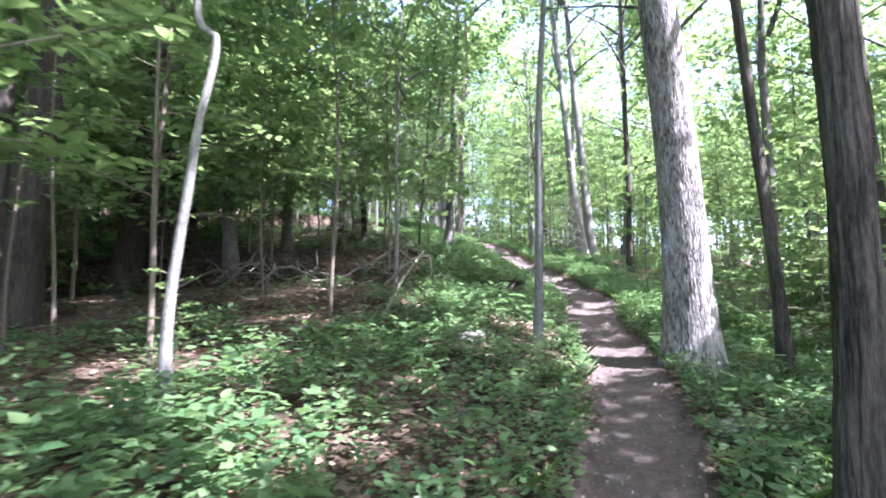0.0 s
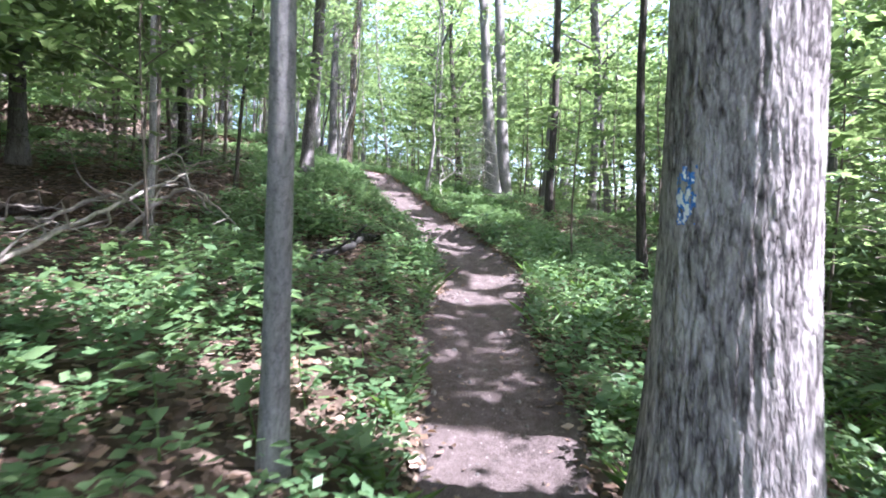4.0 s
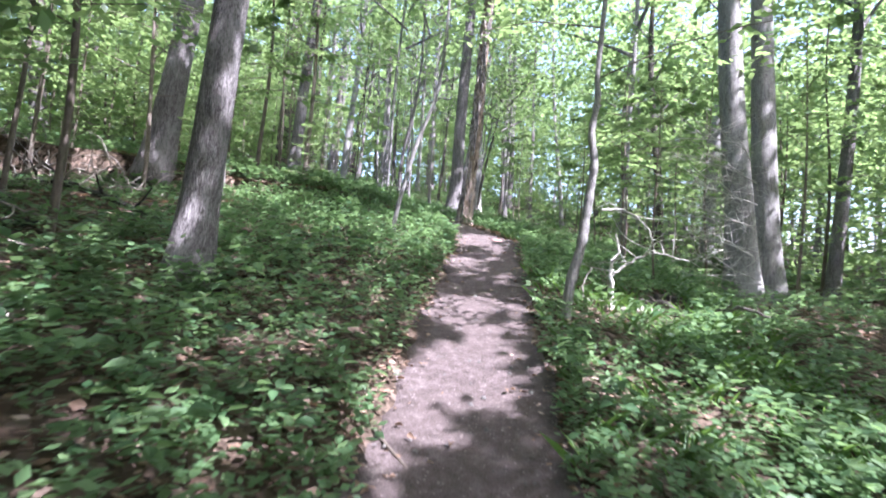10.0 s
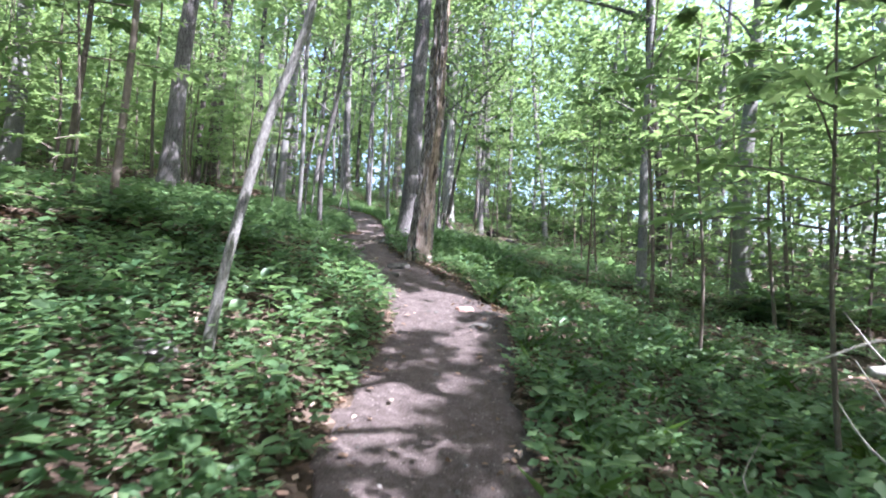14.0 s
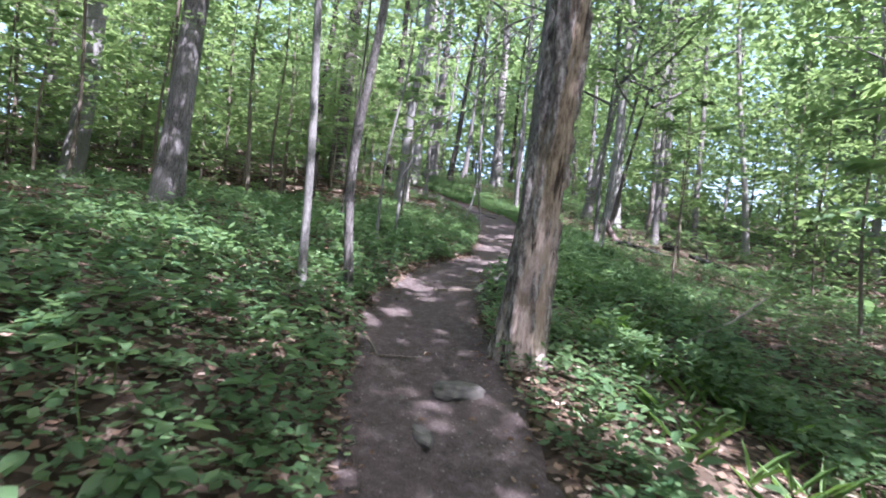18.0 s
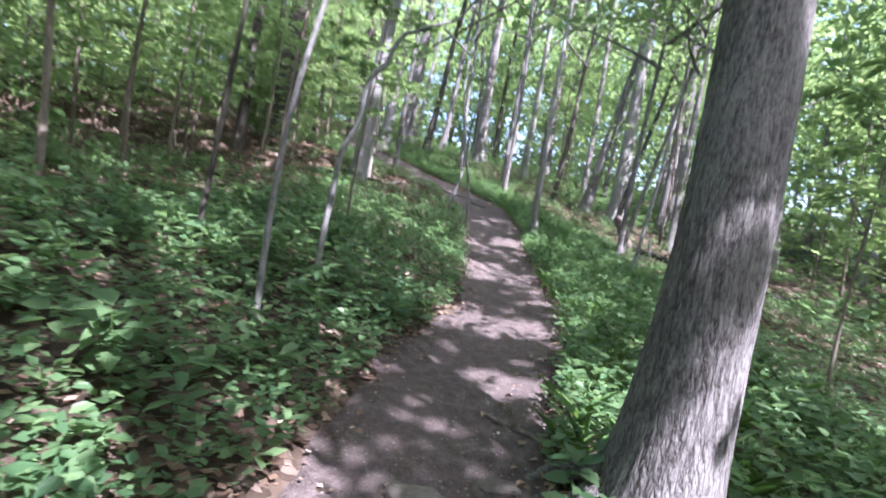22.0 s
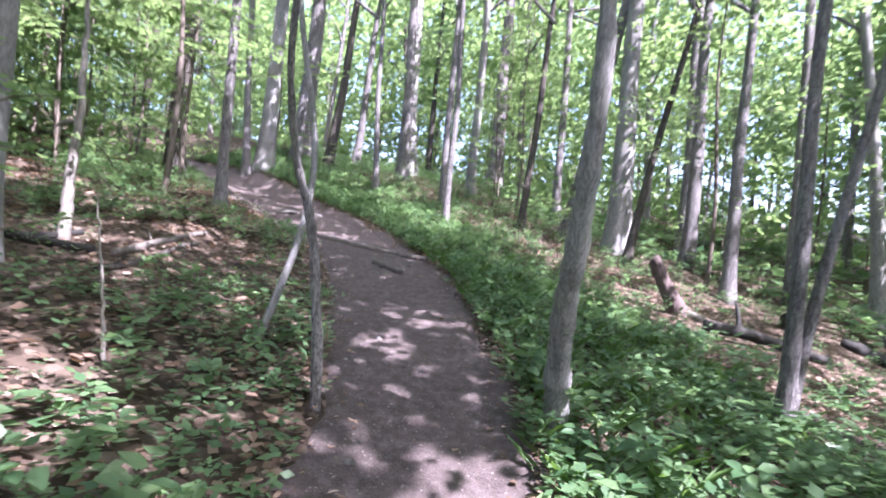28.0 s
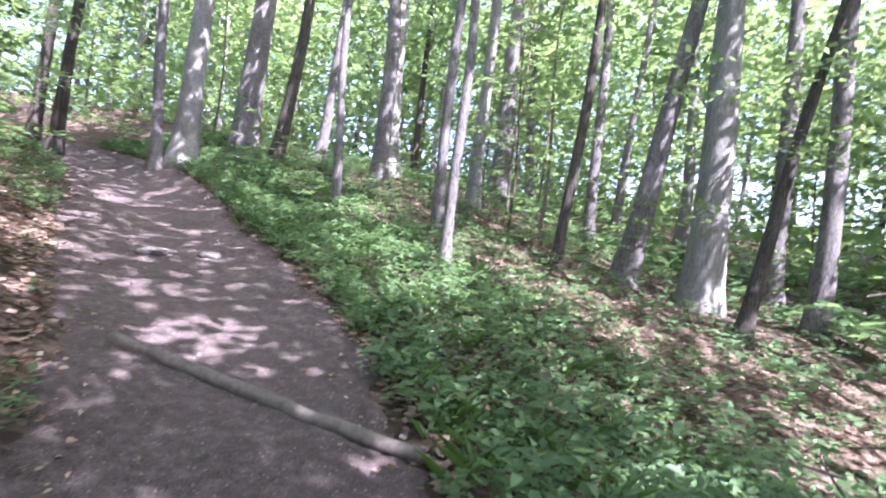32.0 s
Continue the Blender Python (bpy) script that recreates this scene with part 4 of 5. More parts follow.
# the canopy over the path: each tall tree's own share of the leaves, with openings towards the sun
# leaves mostly out of view, laid out by where their shadows should fall
def canopy(inner, outer, seed):
    g = np.random.default_rng(seed)
    n = inner + outer
    s, off = g.uniform(0, 70, n), g.uniform(-6.5, 6.5, n)
    wide = np.arange(n) >= inner
    off[wide] = g.choice([-1, -1, -1, 1], outer) * g.uniform(6.0, 14.5, outer)
    p, rgt, run = trail_line(0.1)
    i = np.clip((s / 0.1).astype(int), 0, len(p) - 1)
    q = p[i] + rgt[i] * off[:, None]
    shut = ~gap(q[:, 0], q[:, 1]) & ~(wide & (q[:, 1] > 17) & (off < 0) & (g.random(n) < np.where(q[:, 1] > 30, 0.9, 0.82)))
    q = q[shut]
    n = len(q)
    h = 8.5 + 5.5 * mottle(q[:, 0], q[:, 1], 2.3) + g.normal(0, 0.5, n)
    at = np.stack([q[:, 0] + SUN_X * h, q[:, 1] + SUN_Y * h, ground(q[:, 0], q[:, 1]) + h], -1)
    at = at[~before_trunk(*at.T)]
    stems = np.array([(x, y) for top, x, y in TALL])
    n = len(at)
    owner = np.argmin(np.hypot(at[:, None, 0] - stems[None, :, 0], at[:, None, 1] - stems[None, :, 1]), 1)
    a = g.uniform(0, 6.28, n)
    ahead = np.stack([np.cos(a), np.sin(a), g.normal(-0.1, 0.25, n)], -1)
    normal = np.stack([g.normal(0, 0.35, n), g.normal(0, 0.35, n), np.ones(n)], -1)
    L = np.where(np.abs(trail_frame(at[:, 0] - SUN_X * 11, at[:, 1] - SUN_Y * 11)[0]) > 6.3, 0.44, 0.26) * g.uniform(0.65, 1.25, n)
    for k, (top, x, y) in enumerate(TALL):
        own = owner == k
        if own.any():
            v, f = rhomb_leaves(at[own] - 0.5 * L[own, None] * unit(ahead[own]), ahead[own], normal[own], L[own], L[own] * 0.66)
            back = np.array(top.matrix_basis.inverted())
            mesh_object("crown", v @ back[:3, :3].T + back[:3, 3], f, LEAF, top)


canopy(125000, 50000, 71)

# young trees that fill the space below the crowns
STEMS = []
for k in range(4):
    h = 5.6 + 0.7 * k
    zz = np.linspace(-0.2, h, 18)
    line = np.stack([0.06 * np.sin(1.1 * zz + k), 0.06 * np.cos(0.8 * zz), zz], -1)
    ob = mesh_object("trunk", *tube(line, np.linspace(0.034 + 0.004 * k, 0.008, 18), 8), TWIG)
    STEMS.append(ob.data)
    bpy.data.objects.remove(ob)


def young(x, y, k, turn, size=1.0, far=False):
    top = thing("understory_tree" if far else "young_tree", x, y, level(x, y), "young understory tree with layered bright green leaves", "tree", "young trees under the canopy", turn)
    top.scale = (size, size, size)
    shared("trunk", STEMS[k], top)
    boughs = FAR_BOUGHS if far else BOUGHS
    shared("foliage", boughs[k][0], top)
    tagged(shared("twig", boughs[k][1], top), kind="stuff")
    return top


done, count = [], 0
for attempt in range(6000):
    if count >= 275:
        break
    x, y = rng.uniform(-24, 28), rng.uniform(-8, 66)
    sd = float(trail_frame(np.array([x]), np.array([y]))[0][0])
    if abs(sd) < (3.2 if y < 40 else 5.0) or (done and nearest(x, y, done) < 1.15) or nearest(x, y, NAMED) < 0.5:
        continue
    if abs(sd) > 12 and rng.random() < 0.5:
        continue
    if sd > 0 and shades(x, y):
        continue
    if y > 34 and sd > 0 and rng.random() < 0.75:
        continue
    if 0 < sd < 6.5 and y > 14 and rng.random() < 0.5:
        continue
    done.append((x, y))
    young(x, y, int(rng.integers(0, 4)), rng.uniform(0, 360), rng.uniform(0.75, 1.2), abs(sd) > 8)
    count += 1


def near_young(x, y, k, turn, size=1.0):
    top = thing("sapling", x, y, level(x, y), "young tree with broad bright green leaves near the path", "tree", "young trees near the path", turn)
    top.scale = (size, size, size)
    shared("trunk", STEMS[0], top, Matrix.Diagonal((0.6, 0.6, 0.6, 1)))
    shared("foliage", NEAR[k][0], top)
    tagged(shared("twig", NEAR[k][1], top), kind="stuff")


for x, y, turn, size in ((5.7, 12.4, 130, 1.05), (-2.4, 2.5, 80, 1.1), (5.4, 20.6, 200, 0.9), (5.3, 22.6, 310, 1.0), (3.0, 31.5, 100, 1.0), (-1.2, 22.3, 15, 1.0), (-2.4, 31.5, 160, 1.0), (0.4, 8.8, 290, 0.8), (4.9, 27.0, 55, 1.1)):
    near_young(x, y, int(turn) % 2, turn, size)
for x, y, turn, size in ((4.9, 3.6, 70, 1.1), (5.9, 4.9, 190, 1.2), (6.3, 7.4, 140, 1.1), (7.2, 3.2, 330, 1.2), (7.9, 9.7, 45, 1.1), (-3.6, 5.0, 170, 1.0), (-2.2, 8.2, 230, 1.1),
                         (-8.0, 41.1, 290, 1.2), (-9.0, 40.1, 75, 1.2), (-8.2, 39.0, 320, 1.1)):
    near_young(x, y, int(turn) % 2, turn, size)


for x, y, turn in ((-13.2, 44.2, 70), (-15.2, 46.6, 130), (-12.0, 41.6, 190), (-8.6, 41.9, 250), (-16.4, 42.4, 300), (-18.5, 45.5, 20),
                   (-21.0, 48.0, 80), (-19.5, 41.0, 140), (-14.5, 39.0, 200), (-24.0, 47.0, 260), (-17.5, 54.5, 320), (-14.0, 53.0, 40), (-23.0, 56.5, 100)):
    young(x, y, int(turn / 10) % 4, turn, 1.15)


count = 0
for attempt in range(900):
    x, y = rng.uniform(-17, 0), rng.uniform(14, 42)
    sd = float(trail_frame(np.array([x]), np.array([y]))[0][0])
    if not -16 < sd < -5.5 or nearest(x, y, done) < 0.9 or nearest(x, y, NAMED) < 0.5 or count >= 45:
        continue
    done.append((x, y))
    young(x, y, int(rng.integers(0, 4)), rng.uniform(0, 360), rng.uniform(0.6, 0.95), True)
    count += 1


count = 0
for attempt in range(900):
    x, y = rng.uniform(-16, -4), rng.uniform(39, 54)
    sd = float(trail_frame(np.array([x]), np.array([y]))[0][0])
    if not -9 < sd < -2.6 or nearest(x, y, done) < 1.3 or nearest(x, y, NAMED) < 0.5 or count >= 16:
        continue
    done.append((x, y))
    young(x, y, count % 4, rng.uniform(0, 360), rng.uniform(0.7, 1.0))
    count += 1


def shrub(x, y, k, turn, size):
    top = thing("shrub", x, y, level(x, y) - 0.03, "low leafy woodland shrub with thin twigs", "shrub", "shrubs along the path", turn)
    top.scale = (size, size, size)
    shared("foliage", SHRUBS[k][0], top)
    tagged(shared("twig", SHRUBS[k][1], top), kind="stuff")


count = 0
for attempt in range(4000):
    if count >= 130:
        break
    x, y = rng.uniform(-14, 14), rng.uniform(-4, 56)
    sd = float(trail_frame(np.array([x]), np.array([y]))[0][0])
    if abs(sd) < 1.9 or abs(sd) > 11 or (sd < 0 and rng.random() < 0.55):
        continue
    shrub(x, y, int(rng.integers(0, 4)), rng.uniform(0, 360), rng.uniform(0.5, 1.0))
    count += 1


def bush(x, y, k, turn, size):
    top = thing("bush", x, y, level(x, y) - 0.05, "bushy young growth with loose green leaves on the slope", "bush", "bushes on the slopes", turn)
    top.scale = (size, size, size)
    shared("foliage", LOW_BOUGHS[k][0], top)
    tagged(shared("twig", LOW_BOUGHS[k][1], top), kind="stuff")


count = 0
for attempt in range(3000):
    x, y = rng.uniform(-20, 16), rng.uniform(-2, 62)
    sd = float(trail_frame(np.array([x]), np.array([y]))[0][0])
    if count >= 120 or not (-17 < sd < -8.5 or 6 < sd < 14) or (sd > 0 and y > 34) or (sd > 0 and rng.random() < 0.5):
        continue
    bush(x, y, count % 3, rng.uniform(0, 360), rng.uniform(0.6, 1.1))
    count += 1


count = 0
for attempt in range(400):
    x, y = rng.uniform(-14, -5.5), rng.uniform(27, 40)
    sd = float(trail_frame(np.array([x]), np.array([y]))[0][0])
    if not -12 < sd < -5 or nearest(x, y, NAMED) < 0.8 or count >= 30:
        continue
    if count % 3:
        bush(x, y, count % 3, rng.uniform(0, 360), rng.uniform(0.6, 1.0))
    else:
        young(x, y, count % 4, rng.uniform(0, 360), rng.uniform(0.6, 0.85), True)
    count += 1


for x, y, size in ((-9.2, 42.2, 0.7), (-10.4, 43.4, 0.8), (-11.5, 44.4, 0.75), (-12.7, 45.5, 0.85), (-14.2, 46.4, 0.9), (-15.6, 47.2, 1.0), (-16.2, 51.6, 0.9), (-18.5, 52.8, 1.0), (-13.8, 50.6, 0.8)):
    bush(x, y, int(-x) % 3, 40 * size * x, size)


# leaves of the woods away from the path: flat sprays in layers, from low boughs up to the crowns
def spray_leaves(name, label, at, size, per, spread, seed):
    g = np.random.default_rng(seed)
    n = len(at)
    turn, out = g.uniform(0, 6.28, (n, per)), np.sqrt(g.uniform(0.02, 1, (n, per)))
    wide = np.asarray(spread)[:, None] * out
    c, d = np.cos(turn) * wide, np.sin(turn) * wide * 0.62
    way = g.uniform(0, 6.28, (n, 1))
    dx, dy = c * np.cos(way) - d * np.sin(way), c * np.sin(way) + d * np.cos(way)
    tip = g.normal(0, 0.18, (n, 2))
    dz = tip[:, :1] * dx + tip[:, 1:] * dy - 0.18 * wide ** 2 + g.normal(0, 0.05, (n, per))
    base = np.stack([at[:, :1] + dx, at[:, 1:2] + dy, at[:, 2:] + dz], -1)
    ahead = np.stack([np.cos(turn + way), np.sin(turn + way), np.full((n, per), -0.15)], -1) + g.normal(0, 0.45, (n, per, 3))
    normal = np.array([0, 0, 1.0]) + g.normal(0, 0.38, (n, per, 3))
    L = np.asarray(size)[:, None] * g.uniform(0.6, 1.3, (n, per))
    v, f = rhomb_leaves(base.reshape(-1, 3), ahead.reshape(-1, 3), normal.reshape(-1, 3), L.ravel(), L.ravel() * 0.6)
    return tagged(mesh_object(name, v, f, YOUNG), label, "foliage", kind="stuff")


def understory(n, seed):
    g = np.random.default_rng(seed)
    x, y = g.uniform(-26, 26, n), g.uniform(-8, 70, n)
    more = n // 6
    x[:more], y[:more] = g.uniform(-24, -7, more), g.uniform(24, 62, more)
    sd = trail_frame(x, y)[0]
    h = 0.7 + 7.3 * g.uniform(0, 1, n) ** 0.9
    away = np.abs(sd) + np.where(x < -13, 5.0, 0.0)
    ok = ((away > np.where(h > 3.2, 3.0, 4.2) + np.where(y > 34, 2.0, 0.0)) | ((h > 4.3) & (away > 0.5) & (y > 10) & (y < 36))) & (away < 20)
    low = n // 5
    x[-low:], y[-low:], h[-low:] = g.uniform(2, 14, low), g.uniform(-2, 12, low), g.uniform(0.25, 1.6, low)
    sd[-low:] = trail_frame(x[-low:], y[-low:])[0]
    away[-low:] = np.abs(sd[-low:])
    ok[-low:] = (sd[-low:] > 1.6 + 0.5 * h[-low:]) & (sd[-low:] < 10) & (g.random(low) < 0.6) & ~((y[-low:] > 7.3) & (x[-low:] < 8.0))
    x[:low // 3], y[:low // 3], h[:low // 3] = g.uniform(-14.5, -6.5, low // 3), g.uniform(38.5, 46, low // 3), g.uniform(0.3, 4.2, low // 3)
    sd[:low // 3] = trail_frame(x[:low // 3], y[:low // 3])[0]
    away[:low // 3] = np.abs(sd[:low // 3])
    ok[:low // 3] = sd[:low // 3] < -3.0 - 0.2 * h[:low // 3]
    part = slice(low // 3, low // 3 + low // 2)
    x[part], y[part], h[part] = g.uniform(-8, 1.2, low // 2), g.uniform(8.0, 18, low // 2), g.uniform(1.7, 7.0, low // 2)
    sd[part] = trail_frame(x[part], y[part])[0]
    away[part] = np.abs(sd[part])
    ok[part] = sd[part] < -1.4 - 0.15 * h[part]
    ok &= ~((x > 2.5) & (x < 7.5) & (y > 7.8) & (y < 12.0) & (h < 2.6))
    ok &= ~((x > 4.4) & (x < 7.0) & (y > 17.5) & (y < 21.5) & (h < 2.8))
    ok &= ~((sd < 0) & (h < 1.2) & (away < 9) & ~((x < -6.5) & (y > 38.5)))
    ok &= ~((sd > 0) & (y > 20) & (h < 3.0) & (g.random(n) < 0.8))
    ok &= ~((y > 34) & (sd > 0) & (g.random(n) < 0.5))
    ok &= ~((sd < 0) & (y > 34) & (y < 38.5) & (away < 7.5) & (h < 2.5))
    ok &= mottle(x, y, 2.6) + 0.35 * mottle(x + 3 * h, y - 2 * h, 1.1) > 0.5
    x, y, h, away = x[ok], y[ok], h[ok], away[ok]
    z = ground(x, y) + h
    px, py = shadow_of(x, y, z)
    clear = np.where((x < -6) & (y > 38) & (h < 3.5), 0.45, 0.85)
    ok = (g.random(len(x)) > clear * sunniness(px, py)) & ~before_trunk(x, y, z)
    at = np.stack([x, y, z], -1)[ok]
    away = away[ok]
    spray_leaves("understory_leaves", "layered bright green leaves of the understory beside the path", at, 0.115 + 0.006 * away, 20, 0.45 + 0.02 * away, seed + 1)


def far_woods(n, seed):
    g = np.random.default_rng(seed)
    x, y = g.uniform(-66, 54, n), g.uniform(-30, 112, n)
    more = n // 4
    x[:more], y[:more] = g.uniform(-50, 22, more), g.uniform(38, 100, more)
    sd = np.abs(trail_frame(x, y)[0]) + np.where(x < -15, 11.0, 0.0)
    ok = (sd > 12.5) & (sd < 50) & ~((x > 3) & (y > 32) & (g.random(n) < 0.25))
    x, y, sd = x[ok], y[ok], sd[ok]
    z = ground(x, y) - 0.02 * np.clip(np.hypot(x, y - 25) - 60, 0, None)
    h = 0.4 + 19 * g.uniform(0, 1, len(x)) ** 1.25
    spray_leaves("far_woods", "dense green leaves of the distant woods on the hillside", np.stack([x, y, z + h], -1), 0.25 + 0.010 * sd, 16, 0.75 + 0.02 * sd, seed + 1)


understory(47000, 76)
far_woods(21000, 77)


# ---- low plants, litter ----
def scatter(n, reach, inner, seed, along_to=66):
    """Random places on both sides of the path, within reach metres of its edge."""
    g = np.random.default_rng(seed)
    s = g.uniform(2, along_to, n)
    p, rgt, run = trail_line(0.1)
    i = np.clip((s / 0.1).astype(int), 0, len(p) - 1)
    sgn = np.where(g.random(n) < 0.5, -1, 1)
    off = half_width(s) * 1.02 + inner + reach * g.uniform(0, 1, n) ** 1.25
    q = p[i] + rgt[i] * (sgn * off)[:, None] + g.normal(0, 0.05, (n, 2))
    sd, hi, al = trail_frame(q[:, 0], q[:, 1])
    ok = np.abs(sd) > half_width(al) * 0.97 + inner * 0.5
    return q[ok], sd[ok], al[ok], g


# where logs lie and no herbs grow
LYING = ((-5.3, 40.95, -3.1, 40.65), (3.2, 26.1, 4.0, 24.4), (3.1, 25.0, 3.9, 24.6), (3.5, 25.9, 4.3, 24.6), (1.68, 9.75, 2.2, 10.9), (2.08, 11.1, 2.46, 11.45), (1.2, 10.4, 1.85, 10.6), (-4.7, 36.85, -5.0, 38.3), (-4.35, 36.4, -4.8, 37.95), (0.75, 41.6, 2.7, 42.1), (0.9, 42.6, 0.3, 43.4), (0.7, 41.2, 2.6, 41.5), (0.7, 40.8, 2.6, 41.1), (0.3, 38.9, 1.5, 38.2), (4.5, 18.8, 5.5, 19.6))


def patches(x, y):
    return 0.5 + 0.25 * rolling(0.9 * x + 3, 0.9 * y) + 0.2 * rolling(2.3 * x, 2.3 * y + 5)


def herbs(name, n, reach, inner, seed, size, height, label, mat=HERB, thin=0.62, keep=0.45, fine=True):
    q, sd, al, g = scatter(n, reach, inner, seed)
    dens = patches(q[:, 0], q[:, 1])
    bare = np.where((sd < 0) & (q[:, 1] > 20) & (q[:, 1] < 30), -0.3, 0.0) + np.where((sd < 0) & (al > 44.5), 0.52, 0.0) + np.where((sd < -1.5) & (q[:, 0] < 0.3) & (q[:, 1] > 6.3) & (q[:, 1] < 14), 0.5, 0.0)
    bare -= np.where((sd > 0) & (q[:, 1] > 30), 0.2, 0.0)
    ok = dens + g.normal(0, 0.18, len(q)) > keep + bare
    for ax, ay, bx, by in LYING:
        w = np.clip(((q[:, 0] - ax) * (bx - ax) + (q[:, 1] - ay) * (by - ay)) / ((bx - ax) ** 2 + (by - ay) ** 2), 0, 1)
        ok &= np.hypot(q[:, 0] - ax - w * (bx - ax), q[:, 1] - ay - w * (by - ay)) > 0.26
    q = q[ok]
    z = ground(q[:, 0], q[:, 1])
    m = 8
    n = len(q)
    tall = height * g.uniform(0.45, 1.3, n)
    tiltx = g.normal(0, 0.25, (n, 2)) * tall[:, None]
    k = np.arange(m)
    ang = g.uniform(0, 6.28, (n, 1)) + k * 2.4 + g.normal(0, 0.3, (n, m))
    tier = np.where(k < 5, 1.0, 0.62)[None] * g.uniform(0.85, 1.05, (n, m))
    foot = np.concatenate([q, z[:, None]], 1)
    axis = np.concatenate([tiltx, tall[:, None]], 1)
    ahead = np.stack([np.cos(ang), np.sin(ang), g.normal(0.12, 0.25, (n, m))], -1)
    base = foot[:, None] + axis[:, None] * tier[..., None] + ahead * (0.25 * size)
    L = size * g.uniform(0.55, 1.3, (n, 1)) * g.uniform(0.7, 1.2, (n, m))
    normal = np.stack([g.normal(0, 0.3, (n, m)), g.normal(0, 0.3, (n, m)), np.ones((n, m))], -1)
    arrays = base.reshape(-1, 3), ahead.reshape(-1, 3), normal.reshape(-1, 3), L.ravel(), L.ravel() * thin
    v, f = leaf_blades(*arrays, 0.12, 0.2) if fine else rhomb_leaves(*arrays)
    return tagged(mesh_object(name, v, f, mat), label, "undergrowth", kind="stuff")


herbs("low_plants", 40000, 3.0, 0.0, 21, 0.066, 0.17, "dense low green herbs covering the ground beside the path", keep=0.05, fine=False)
herbs("broad_leaved_plants", 7500, 2.6, 0.1, 22, 0.098, 0.25, "broad-leaved green seedlings on the forest floor", keep=0.38)
herbs("slope_plants", 30000, 10.0, 1.3, 23, 0.105, 0.22, "green herbs scattered over the wooded slope", keep=0.3, fine=False)
herbs("distant_plants", 9000, 28.0, 8.0, 24, 0.34, 0.35, "green undergrowth farther off under the trees", keep=0.3, fine=False)


def blades(name, n, reach, inner, seed, label, keep):
    q, sd, al, g = scatter(n, reach, inner, seed)
    ok = (patches(q[:, 0] + 7, q[:, 1]) + g.normal(0, 0.15, len(q)) > keep) & (sd > -0.6)
    q = q[ok]
    n, m = len(q), 5
    z = ground(q[:, 0], q[:, 1])
    foot = np.repeat(np.concatenate([q, z[:, None]], 1), m, 0) + np.c_[g.normal(0, 0.04, (n * m, 2)), np.zeros(n * m)]
    a = g.uniform(0, 6.28, n * m)
    ahead = np.stack([np.cos(a) * 0.55, np.sin(a) * 0.55, np.ones(n * m)], -1)
    normal = np.stack([np.cos(a), np.sin(a), 0.2 * np.ones(n * m)], -1)
    L = g.uniform(0.12, 0.34, n * m)
    v, f = leaf_blades(foot, ahead, normal, L, 0.016 + 0.02 * g.random(n * m), 0.2, -0.35)
    return tagged(mesh_object(name, v, f, FERN), label, "grass", kind="stuff")


blades("woodland_grass", 9000, 2.4, 0.1, 31, "soft woodland grass in clumps beside the path", 0.5)


def litter(name, n, reach, inner, seed, size, label, on_path=False):
    g = np.random.default_rng(seed)
    if on_path:
        p, rgt, run = trail_line(0.1)
        i = g.integers(20, len(p) - 20, n)
        t = g.choice([-1, 1], n) * (1.22 - np.abs(g.normal(0, 0.33, n)))
        q = p[i] + rgt[i] * (t * half_width(run[i]))[:, None]
        lift = 0.022
    else:
        q, sd, al, g = scatter(n, reach, inner, seed)
        lift = 0.015
    n = len(q)
    z = ground(q[:, 0], q[:, 1]) + lift + g.uniform(0, 0.02, n)
    a = g.uniform(0, 6.28, n)
    ahead = np.stack([np.cos(a), np.sin(a), g.normal(0, 0.15, n)], -1)
    normal = np.stack([g.normal(0, 0.3, n), g.normal(0, 0.3, n), np.ones(n)], -1)
    L = size * g.uniform(0.6, 1.4, n)
    v, f = leaf_blades(np.c_[q, z], ahead, normal, L, L * g.uniform(0.45, 0.8, n), g.uniform(-0.3, 0.5, n)[:, None], 0.1) if on_path else rhomb_leaves(np.c_[q, z], ahead, normal, L, L * g.uniform(0.5, 0.9, n))
    return tagged(mesh_object(name, v, f, DRY), label, "leaf litter", kind="stuff")


litter("leaf_litter", 118000, 6.0, 0.0, 41, 0.064, "brown dry leaves strewn over the forest floor")
litter("path_leaves", 5200, 0, 0, 42, 0.042, "small dry leaves scattered on the dirt path", True)


def pebbles(name, n, seed):
    g = np.random.default_rng(seed)
    p, rgt, run = trail_line(0.1)
    b = Batch()
    ring = np.array([(math.cos(a), math.sin(a)) for a in np.linspace(0, 2 * math.pi, 6, endpoint=False)])
    for k in range(n):
        i = g.integers(20, len(p) - 20)
        q = p[i] + rgt[i] * g.uniform(-1, 1) * half_width(run[i])
        r = 0.005 + 0.024 * g.random() ** 5
        v = np.vstack([np.c_[ring * g.uniform(0.8, 1.2, (6, 1)), np.full(6, -0.3)], np.c_[ring * 0.6 * g.uniform(0.7, 1.2, (6, 1)), np.full(6, 0.55)]]) * [r, r * 0.8, r * 0.8]
        t = g.uniform(0, 6.28)
        v[:, :2] = v[:, :2] @ np.array([[math.cos(t), math.sin(t)], [-math.sin(t), math.cos(t)]])
        z = level(q[0], q[1]) + 0.012
        f = [(j, (j + 1) % 6, 6 + (j + 1) % 6, 6 + j) for j in range(6)] + [(6, 7, 8, 9), (6, 9, 10, 11)]
        b.add(v + [q[0], q[1], z], f)
    ob = b.object(name, STONE)
    return tagged(ob, "small stones bedded in the dirt path", "pebbles", kind="stuff")


pebbles("pebbles", 3600, 51)


